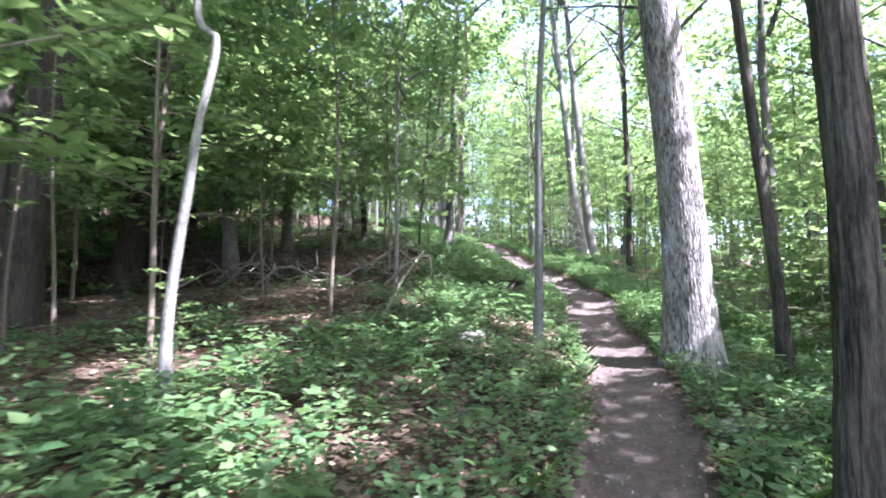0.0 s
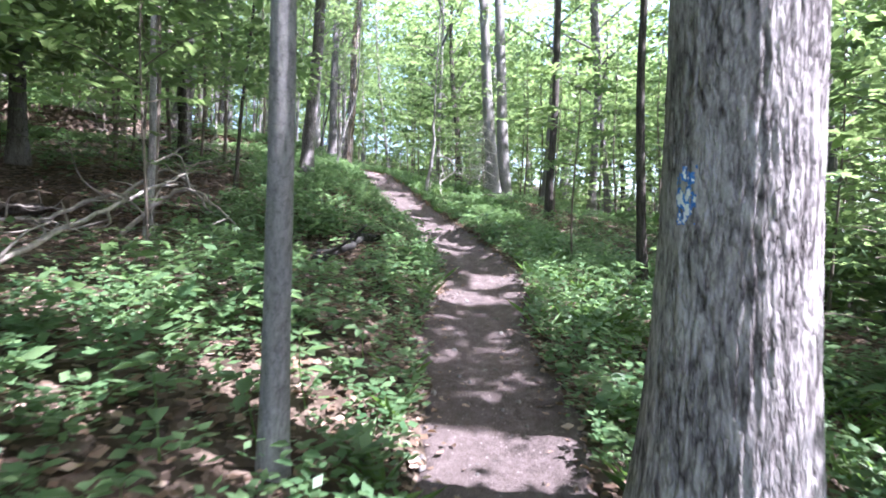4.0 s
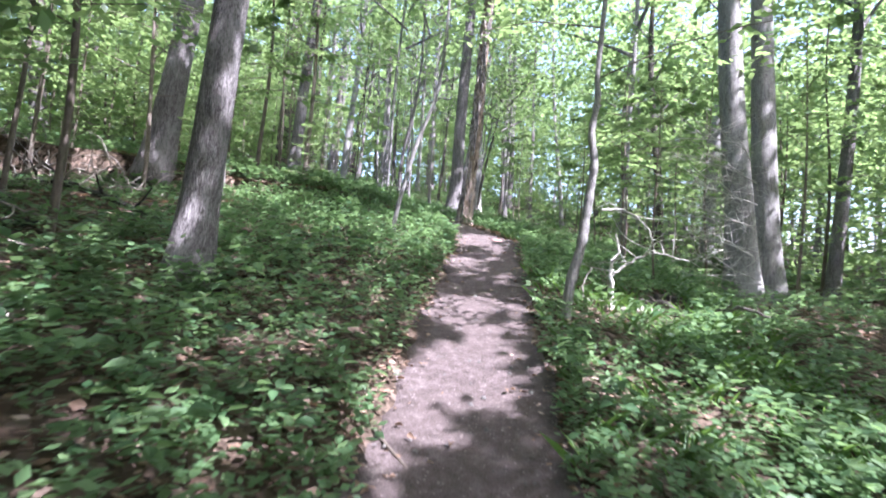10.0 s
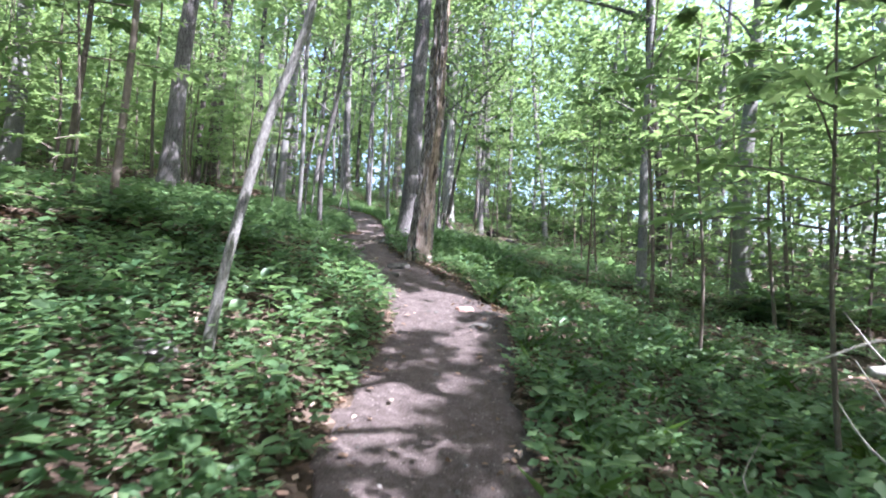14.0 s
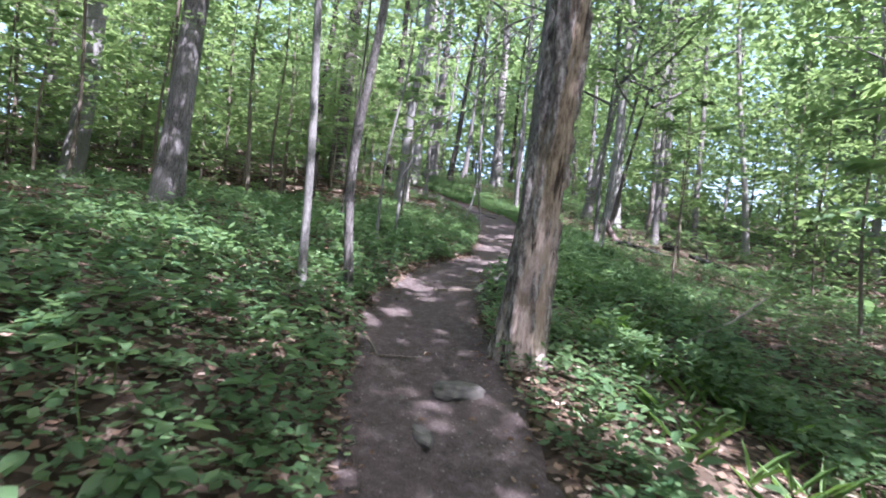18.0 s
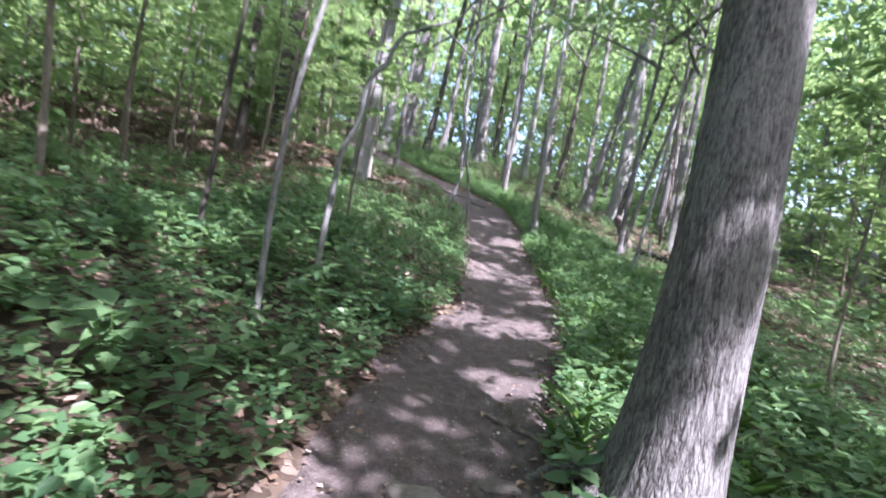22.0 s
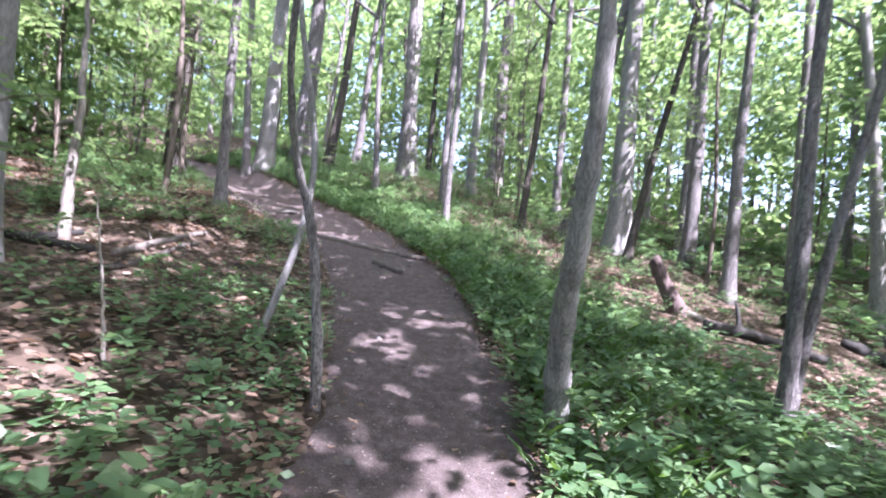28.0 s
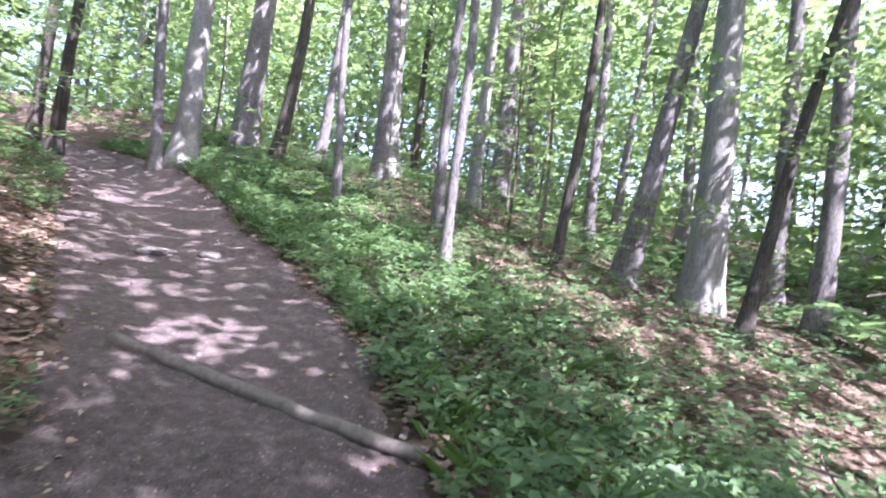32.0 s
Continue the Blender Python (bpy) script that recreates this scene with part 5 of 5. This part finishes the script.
# ---- fallen wood, stones, single plants ----
def fallen(name, a, b, r, mat, label, category="log", sag=0.0, stubs=0, seed=1, raise_a=0.0, raise_b=0.0, sides=14, thin=0.75):
    """A log or branch lying from a to b, following the ground."""
    g = np.random.default_rng(seed)
    n = 14
    t = np.linspace(0, 1, n)
    x = a[0] + (b[0] - a[0]) * t + g.normal(0, 0.25 * r, n)
    y = a[1] + (b[1] - a[1]) * t + g.normal(0, 0.25 * r, n)
    z = ground(x, y)
    z = np.convolve(np.r_[z[0], z[0], z, z[-1], z[-1]], np.ones(5) / 5, "valid") + 0.6 * r + raise_a * (1 - t) + raise_b * t
    o = np.array([x[0], y[0], z[0]])
    top = thing(name, *o, label, category)
    line = smooth_line(np.stack([x, y, z], -1) - o, 40)
    v, f = tube(line, np.linspace(r, r * thin, 40), sides, furrows(0.12 * r, 9, 1.5, seed))
    mesh_object("wood", v, f, mat, top)
    for k in range(stubs):
        p = line[int(40 * (0.2 + 0.65 * (k + g.random()) / stubs))]
        d = unit(np.array([g.normal(), g.normal(), abs(g.normal()) + 0.4]))
        L = g.uniform(2.5, 7) * r + 0.05
        mesh_object("branch_stub", *tube(smooth_line([p, p + d * L * 0.5, p + d * L + g.normal(0, 0.1 * L, 3)], 6), np.linspace(0.45 * r, 0.2 * r, 6), 6), mat, top)
    return top


def dead_branch(points, r, label, mat=DEAD, seed=1, twigs=6, reach=0.45):
    """A bare crooked branch with side twigs, through points given as x, y and height over the ground."""
    g = np.random.default_rng(seed)
    p = np.array([(x, y, level(x, y) + h) for x, y, h in points])
    o = p[0].copy()
    top = thing("dead_branch", *o, label, "branch", "fallen branches")
    line = smooth_line(p - o, 26)
    line[1:-1] += g.normal(0, min(0.3 * r, 0.010), (24, 3))
    mesh_object("stem", *tube(line, np.linspace(r, 0.3 * r, 26), 7), mat, top)
    for k in range(twigs):
        q = line[int(25 * (0.25 + 0.7 * k / max(twigs, 1)))]
        d = unit(np.array([g.normal(), g.normal(), g.normal(0.35, 0.5)]))
        L = reach * g.uniform(0.4, 1.2)
        kink = q + d * L * 0.5 + g.normal(0, 0.12 * L, 3)
        mesh_object("side_twig", *tube(smooth_line([q, kink, q + d * L + g.normal(0, 0.2 * L, 3)], 8), np.linspace(0.45 * r, 0.12 * r, 8), 5), mat, top)
    return top


def rock(x, y, sx, sy, sz, label, seed, mat=STONE, turn=0.0, sink=0.35):
    bm = bmesh.new()
    bmesh.ops.create_icosphere(bm, subdivisions=3, radius=1)
    for v in bm.verts:
        c = v.co.copy()
        v.co += c * (0.28 * noise.noise(c * 1.3 + Vector((seed, 0, 0))) + 0.10 * noise.noise(c * 3.7 + Vector((0, seed, 0))))
        v.co.z = min(v.co.z, 0.72 + 0.1 * noise.noise(c * 2))
        v.co = Vector((v.co.x * sx, v.co.y * sy, v.co.z * sz))
    me = bpy.data.meshes.new("stone")
    bm.to_mesh(me)
    bm.free()
    me.materials.append(mat)
    ob = new("stone", me)
    ob.matrix_basis = pose(x, y, level(x, y) + sz * (0.72 - sink) * 0.5, 0, 0, turn)
    return tagged(ob, label, "stone")


# black rotten logs and brush above the path
fallen("log", (1.68, 9.75), (2.2, 10.9), 0.05, BLACK, "black rotten log lying among the herbs", stubs=2, seed=3, raise_a=0.07, raise_b=0.09)
fallen("log", (2.08, 11.1), (2.46, 11.45), 0.06, BLACK, "short black rotten log half hidden by herbs", seed=4, raise_a=0.04, raise_b=0.04)
fallen("log", (1.2, 10.4), (1.85, 10.6), 0.04, BLACK, "dark rotten branch on the leafy slope", seed=5)
fallen("log", (1.06, 14.4), (0.9, 15.5), 0.04, DEAD, "grey mossy log lying on the slope", seed=6, stubs=1)
fallen("log", (-1.3, 16.0), (-1.2, 17.6), 0.05, BLACK, "dark log in the brush on the slope", seed=7, stubs=2)
dead_branch(((-0.5, 15.1, 0.05), (-0.2, 15.6, 0.25), (0.2, 16.2, 0.12)), 0.022, "fallen grey branch in the brush on the slope", seed=8)
dead_branch(((-0.9, 14.2, 0.1), (-0.6, 15.0, 0.2), (-0.3, 15.7, 0.1)), 0.025, "fallen grey branch in the brush on the slope", seed=9)
dead_branch(((-1.6, 15.2, 0.1), (-1.2, 16.3, 0.45), (-0.6, 17.0, 0.2)), 0.03, "long bare branch propped in the brush", seed=10, twigs=8)
dead_branch(((-3.2, 17.2, 0.1), (-2.9, 17.7, 0.3), (-2.3, 18.2, 0.1)), 0.035, "fallen branch on the upper slope", seed=11)
dead_branch(((-0.22, 6.75, 0.05), (0.0, 8.4, 0.35), (0.35, 10.2, 0.75)), 0.03, "long dead branch leaning on the slope", seed=12, twigs=7)
for k in range(9):
    x0, y0 = -4.9 + 0.55 * k, 11.2 + 0.5 * math.sin(2.1 * k)
    dead_branch(((x0, y0, 0.05), (x0 + 0.7, y0 + 0.3 * math.cos(k), 0.35 + 0.2 * math.sin(k)), (x0 + 1.4, y0 - 0.2, 0.1)), 0.03, "bare grey branch of a brush pile on the shaded slope", seed=20 + k, twigs=7, reach=0.6)
fallen("log", (-5.1, 12.2), (-1.7, 11.5), 0.09, DARK, "dark fallen trunk across the shaded slope", seed=13, stubs=3)
fallen("log", (-4.6, 20.1), (-2.6, 19.25), 0.06, BLACK, "black rotten log in the brush on the slope", seed=81, stubs=3, raise_a=0.1, raise_b=0.12)
fallen("log", (-2.55, 19.2), (-0.25, 17.95), 0.042, BLACK, "long dark fallen branch on the slope", seed=82, stubs=4, raise_a=0.12, raise_b=0.05)
fallen("log", (-2.5, 16.3), (-2.0, 17.8), 0.05, BLACK, "dark rotten log among dead branches", seed=83, stubs=3, raise_b=0.1)
fallen("log", (1.42, 13.0), (1.05, 13.7), 0.045, LOGWOOD, "short grey log among herbs and dry leaves", seed=84, raise_a=0.03, raise_b=0.03)
for k in range(9):
    x0, y0, a = -5.6 + 0.42 * k, 20.0 + 0.5 * math.sin(1.7 * k), 2.3 * k
    dead_branch(((x0, y0, 0.05), (x0 + 0.6, y0 + 0.3 * math.cos(a), 0.3 + 0.2 * math.sin(a)), (x0 + 1.3, y0 - 0.3, 0.12)), 0.024, "bare grey branch of a brush pile on the slope", DEAD, 90 + k, 7, 0.6)
# below the path
fallen("log", (4.55, 18.8), (5.4, 19.5), 0.035, DEAD, "pale fallen branch among sunny herbs", seed=14)
fallen("log", (4.7, 19.15), (5.5, 19.4), 0.035, DEAD, "pale crooked log on sunny ground", seed=15, stubs=2)
fallen("log", (5.3, 19.9), (6.3, 20.3), 0.05, DARK, "dark crooked log below the path", seed=16, stubs=2)
dead_branch(((4.63, 19.5, -0.05), (4.66, 19.52, 0.12), (4.65, 19.53, 0.22), (4.6, 19.55, 0.32)), 0.016, "dead broken sapling with peeling pale bark", seed=17, twigs=3, reach=0.5)
dead_branch(((4.60, 18.88, -0.05), (4.62, 18.88, 0.25), (4.59, 18.87, 0.45), (4.66, 18.85, 0.65), (4.62, 18.8, 0.85)), 0.03, "dead forked sapling with pale peeling bark", BLEACHED, seed=50, twigs=3, reach=0.35)
dead_branch(((4.62, 18.85, 0.4), (4.82, 18.85, 0.6), (5.05, 18.85, 0.76), (5.4, 18.85, 0.74)), 0.017, "pale bare crooked branch of a dead shrub", BLEACHED, seed=51, twigs=8, reach=0.55)
dead_branch(((4.45, 18.75, 1.08), (4.72, 18.8, 1.12), (4.95, 18.8, 1.0), (5.03, 18.82, 0.76)), 0.014, "pale arching bare branch of a dead shrub", BLEACHED, seed=52, twigs=7, reach=0.5)
dead_branch(((4.75, 19.3, -0.03), (5.2, 19.35, 0.10), (5.55, 19.2, 0.05), (6.0, 19.2, 0.22), (6.4, 19.3, 0.18)), 0.045, "dark crooked fallen branch below the path", DARK, seed=53, twigs=3, reach=0.4)
for k in range(20):
    h, a = 0.35 + 0.1 * k, 1.9 * k
    dead_branch(((6.5 + 0.2 * math.sin(a), 20.6 + 0.2 * math.cos(a), h), (6.1 + 0.2 * math.cos(a), 20.25 + 0.25 * math.sin(1.3 * a), h + 0.14), (5.65 - 0.2 * math.sin(a), 19.95 + 0.25 * math.cos(a), h - 0.03 + 0.12 * math.sin(a))),
                0.010, "pale bare twigged branch of a dead shrub", BLEACHED, 60 + k, 10, 0.6)
dead_branch(((4.32, 18.6, 0.0), (4.28, 18.6, 0.25), (4.36, 18.62, 0.45)), 0.016, "dead curved stem rising from the herbs", seed=45, twigs=1)
fallen("log", (3.0, 27.0), (4.2, 29.5), 0.018, DEAD, "thin pale pole leaning among plants", "pole", seed=19, raise_b=0.5, thin=0.6, sides=8)
fallen("log", (2.3, 28.2), (2.62, 26.5), 0.045, DEAD, "grey fallen log beside the dead tree", seed=21)
fallen("log", (2.9, 26.2), (3.6, 27.6), 0.03, DEAD, "pale fallen branch beside the dead tree", seed=22, stubs=2)
fallen("log", (0.95, 27.35), (1.45, 26.95), 0.03, LOGWOOD, "short grey split log at the edge of the path", seed=23)
fallen("log", (1.45, 27.15), (1.9, 27.35), 0.035, LOGWOOD, "short grey branch by the tree roots", seed=24)
# stones in the path
rock(1.9, 24.72, 0.17, 0.13, 0.075, "flat pale stone bedded in the path", 1, turn=20)
rock(1.95, 24.12, 0.15, 0.045, 0.05, "narrow pale stone bedded in the path", 2, turn=-40)
rock(3.05, 22.7, 0.10, 0.07, 0.05, "reddish stone at the edge of the path", 3, plain_material("red_stone", (0.25, 0.13, 0.11), (0.45, 0.28, 0.25), 14), 10)
rock(3.3, 22.5, 0.09, 0.06, 0.04, "pale stone at the edge of the path", 4)
rock(3.25, 22.15, 0.10, 0.08, 0.04, "pale flat stone at the edge of the path", 5)
rock(0.5, 27.55, 0.15, 0.07, 0.05, "grey stone forming a low step in the path", 6, LOGWOOD, turn=15)
rock(0.78, 27.78, 0.12, 0.07, 0.045, "grey stone forming a low step in the path", 7, LOGWOOD, turn=40)
rock(0.3, 27.35, 0.08, 0.06, 0.04, "small grey stone in the path", 8, LOGWOOD)
rock(1.15, 27.5, 0.15, 0.06, 0.045, "flat dark stone by the tree roots", 9, LOGWOOD, turn=30)
rock(0.81, 5.73, 0.16, 0.12, 0.12, "rounded grey stone among herbs", 10, sink=0.0)
rock(1.5, 20.0, 0.16, 0.11, 0.09, "pale stone on the sunny slope", 11, sink=0.1)
rock(2.62, 3.85, 0.17, 0.13, 0.12, "grey stone at the edge of the path", 12, sink=0.1)
rock(-0.6, 34.48, 0.07, 0.09, 0.10, "small dark stone at the edge of the path", 13, sink=0.1)
rock(-6.98, 43.05, 0.24, 0.18, 0.09, "flat pale stone in the wide part of the path", 14)
rock(-6.5, 43.4, 0.14, 0.12, 0.07, "small stone in the wide part of the path", 15)
rock(1.5, 35.9, 0.22, 0.16, 0.14, "grey stone on the slope below the path", 16, sink=0.1)
# roots across the path
for pts, r in ((((0.88, 25.2), (1.05, 25.05), (1.19, 24.9)), 0.016), (((1.19, 24.9), (1.28, 25.0), (1.42, 25.1)), 0.012),
               (((0.55, 27.1), (0.9, 27.4), (1.3, 27.62)), 0.03), (((1.1, 27.75), (0.75, 27.62), (0.35, 27.5)), 0.025),
               (((1.2, 28.3), (0.85, 28.25), (0.5, 28.4)), 0.025), (((2.94, 15.63), (3.1, 15.45), (3.27, 15.27)), 0.012)):
    p = np.array([(x, y, level(x, y) + 0.012) for x, y in pts])
    ob = mesh_object("root", *tube(smooth_line(p - p[0], 14), np.linspace(r, 0.5 * r, 14), 8, furrows(0.1 * r, 5, 1, 2)), TWIG)
    ob.location = p[0]
    tagged(ob, "bare brown root lying across the dirt path", "root", "roots in the path")
# the last stretch
fallen("log", (-5.3, 40.95), (-3.15, 40.68), 0.047, LOGWOOD, "weathered log laid across the path as a water bar", seed=31, sides=18, thin=0.85)
fallen("log", (-3.65, 39.85), (-3.15, 39.6), 0.042, LOGWOOD, "broken chunk of wood lying on the path", seed=32)
fallen("log", (-4.75, 36.9), (-5.0, 38.3), 0.036, LOGWOOD, "brown fallen branch on dry leaves", seed=33, stubs=1)
fallen("log", (-5.6, 36.55), (-4.85, 36.8), 0.05, BLACK, "dark rotten log on the slope", seed=34)
fallen("log", (-4.35, 36.4), (-4.8, 37.95), 0.03, DARK, "thin dark branch on the slope", seed=35)
fallen("log", (-5.7, 36.0), (-5.3, 37.1), 0.04, BLACK, "dark log beside the beech", seed=36)
fallen("log", (-11.5, 37.5), (-8.6, 36.7), 0.08, DEAD, "pale fallen trunk near the massive tree", seed=37, raise_a=0.9, stubs=2)
fallen("log", (0.72, 41.75), (2.45, 42.0), 0.095, BLACK, "black charred-looking log on the lower slope", seed=38, stubs=2, raise_a=0.12, raise_b=0.14)
fallen("log", (3.3, 43.7), (5.2, 42.8), 0.11, BLACK, "black log on the lower slope", seed=39, stubs=1)
fallen("log", (0.3, 38.9), (1.5, 38.2), 0.045, DARK, "thin dark log below the path", seed=40)
fallen("log", (2.4, 43.55), (2.8, 43.8), 0.15, BLACK, "short black rotten log end on the lower slope", seed=85, sides=18, raise_a=0.06, raise_b=0.06)
fallen("log", (-0.07, 37.5), (0.42, 37.95), 0.035, BLACK, "black crooked branch among the plants below the path", seed=86, stubs=2, raise_b=0.04)
fallen("log", (0.9, 42.6), (0.45, 43.6), 0.07, DEAD, "split pale wood beside a broken stump", seed=41)
dead_branch(((-5.35, 36.95, -0.05), (-5.36, 36.95, 0.5), (-5.33, 36.97, 1.2), (-5.35, 36.97, 2.2)), 0.06, "dead pale broken stem standing on dry leaves", DEAD, seed=42, twigs=2, reach=0.3)


def stump(x, y, r, h, lean, label, seed):
    z = level(x, y)
    top = thing("stump", x, y, z, label, "stump")
    zz = np.linspace(-0.15, h, 26)
    line = np.stack([lean[0] * zz, lean[1] * zz, zz], -1)
    v, f = tube(line, flare(np.maximum(zz, 0), r, 0.5) * (1 - 0.25 * zz / h), 28, furrows(0.03, 14, 1.4, seed), cap=True)
    v = v.reshape(-1, 3)
    high = v[:, 2] > 0.7 * h
    ang = np.arctan2(v[:, 1], v[:, 0])
    v[high, 2] += (0.22 * np.abs(np.sin(2.5 * ang + seed)) * (v[:, 2] / h - 0.7) / 0.3)[high]
    mesh_object("wood", v, f, RED_WOOD, top)


dead_branch(((-3.36, 35.6, -0.03), (-3.45, 35.63, 0.35), (-3.62, 35.7, 0.8)), 0.013, "thin dead pale stem rising from the herbs", seed=46, twigs=1, reach=0.2)
rock(-1.05, 37.4, 0.10, 0.08, 0.09, "small grey stone at the edge of the path", 17, sink=0.1)
stump(0.62, 43.0, 0.12, 0.85, (-0.55, 0.1), "broken leaning stump with torn reddish and pale wood", 2)
stump(11.0, 14.0, 0.14, 0.5, (0.05, 0.0), "pale rotten stump on the lower slope", 5)


# paint blaze on the oak, facing the path
def blaze():
    oak = bpy.data.objects["tree"]
    trunk = next(o for o in oak.children if o.name.startswith("trunk"))
    rings = np.array([v.co for v in trunk.data.vertices]).reshape(-1, 150, 3)[1:-1]
    high = rings[:, :, 2].mean(1)
    hs, angs = np.linspace(1.31, 1.50, 46), np.linspace(radians(189), radians(205), 20)
    verts = []
    for h in hs:
        i = int(np.clip(np.searchsorted(high, h), 1, len(high) - 1))
        w = (h - high[i - 1]) / (high[i] - high[i - 1])
        ring = rings[i - 1] * (1 - w) + rings[i] * w
        mid = ring.mean(0)
        turn = np.mod(np.arctan2(ring[:, 1] - mid[1], ring[:, 0] - mid[0]), 2 * math.pi)
        order = np.argsort(turn)
        away = np.interp(angs, turn[order], np.hypot(ring[:, 0] - mid[0], ring[:, 1] - mid[1])[order]) + 0.003
        verts += [(mid[0] + d * math.cos(a), mid[1] + d * math.sin(a), h) for d, a in zip(away, angs)]
    i, j = np.meshgrid(np.arange(45), np.arange(19), indexing="ij")
    f = np.stack([i * 20 + j, i * 20 + j + 1, (i + 1) * 20 + j + 1, (i + 1) * 20 + j], -1).reshape(-1, 4)
    worn = np.array([noise.noise(Vector((0.10 * a, 0.28 * b, 0.5))) + 0.5 * noise.noise(Vector((0.3 * a, 0.6 * b, 4.5))) for a, b in zip(i.ravel(), j.ravel())])
    edge = np.hypot((i.ravel() - 22) / 23, (j.ravel() - 9.5) / 10)
    kept = worn + 0.06 - 0.3 * edge ** 3
    v = np.array(verts)
    mesh_object("blue_blaze", v, f[(kept > -0.18) & (kept < 0.16)], PAINT_BLUE, oak, "flaking blue paint mark")
    mesh_object("white_blaze", v, f[kept >= 0.16], PAINT_WHITE, oak, "flaking white paint mark")


blaze()


# single broad-leaved seedlings right beside the path, each leaf a part
def seedling_set(seed, count, size, height):
    g = np.random.default_rng(seed)
    base, ahead, normal = np.zeros((1, 3)), np.array([[1.0, 0, 0.1]]), np.array([[0, 0.05, 1.0]])
    ob = mesh_object("leaf", *leaf_blades(base, ahead, normal, np.array([1.0]), np.array([0.62]), 0.14, 0.22), HERB)
    leaf = ob.data
    bpy.data.objects.remove(ob)
    top = thing("seedling", 0, 0, -50, "broad-leaved green seedling beside the path", "plant", "seedlings beside the path")
    stem = smooth_line([(0, 0, -0.02), (0.01, 0.0, height * 0.5), (0.0, 0.01, height)], 8)
    mesh_object("stem", *tube(stem, np.linspace(0.004, 0.002, 8), 5), FERN, top)
    for k in range(count):
        a = 2.4 * k + g.uniform(-0.3, 0.3)
        z = height * (1 - 0.45 * (k // 4) / max(1, count // 4))
        s = size * g.uniform(0.75, 1.15)
        m = Matrix.Translation((0.02 * math.cos(a), 0.02 * math.sin(a), z)) @ Matrix.Rotation(a, 4, "Z") @ Matrix.Rotation(g.uniform(-0.35, 0.25), 4, "Y") @ Matrix.Diagonal((s, s, s, 1))
        shared("leaf", leaf, top, m)
    return top


SEEDLINGS = [seedling_set(61 + k, 6 + 2 * k, 0.088 + 0.012 * k, 0.20 + 0.05 * k) for k in range(3)]
p, rgt, run = trail_line(0.1)
for k in range(110):
    i = int(rng.integers(15, 470))
    sgn = -1 if rng.random() < 0.6 else 1
    off = sgn * (float(half_width(run[i:i + 1])[0]) * 1.1 + 0.12 + 1.1 * rng.random())
    x, y = p[i] + rgt[i] * off
    copy_thing(SEEDLINGS[k % 3], pose(x, y, level(x, y), rng.normal(0, 6), rng.normal(0, 6), rng.uniform(0, 360)) @ Matrix.Scale(rng.uniform(0.7, 1.25), 4))
for s in SEEDLINGS:
    for o in (*s.children, s):
        bpy.data.objects.remove(o)
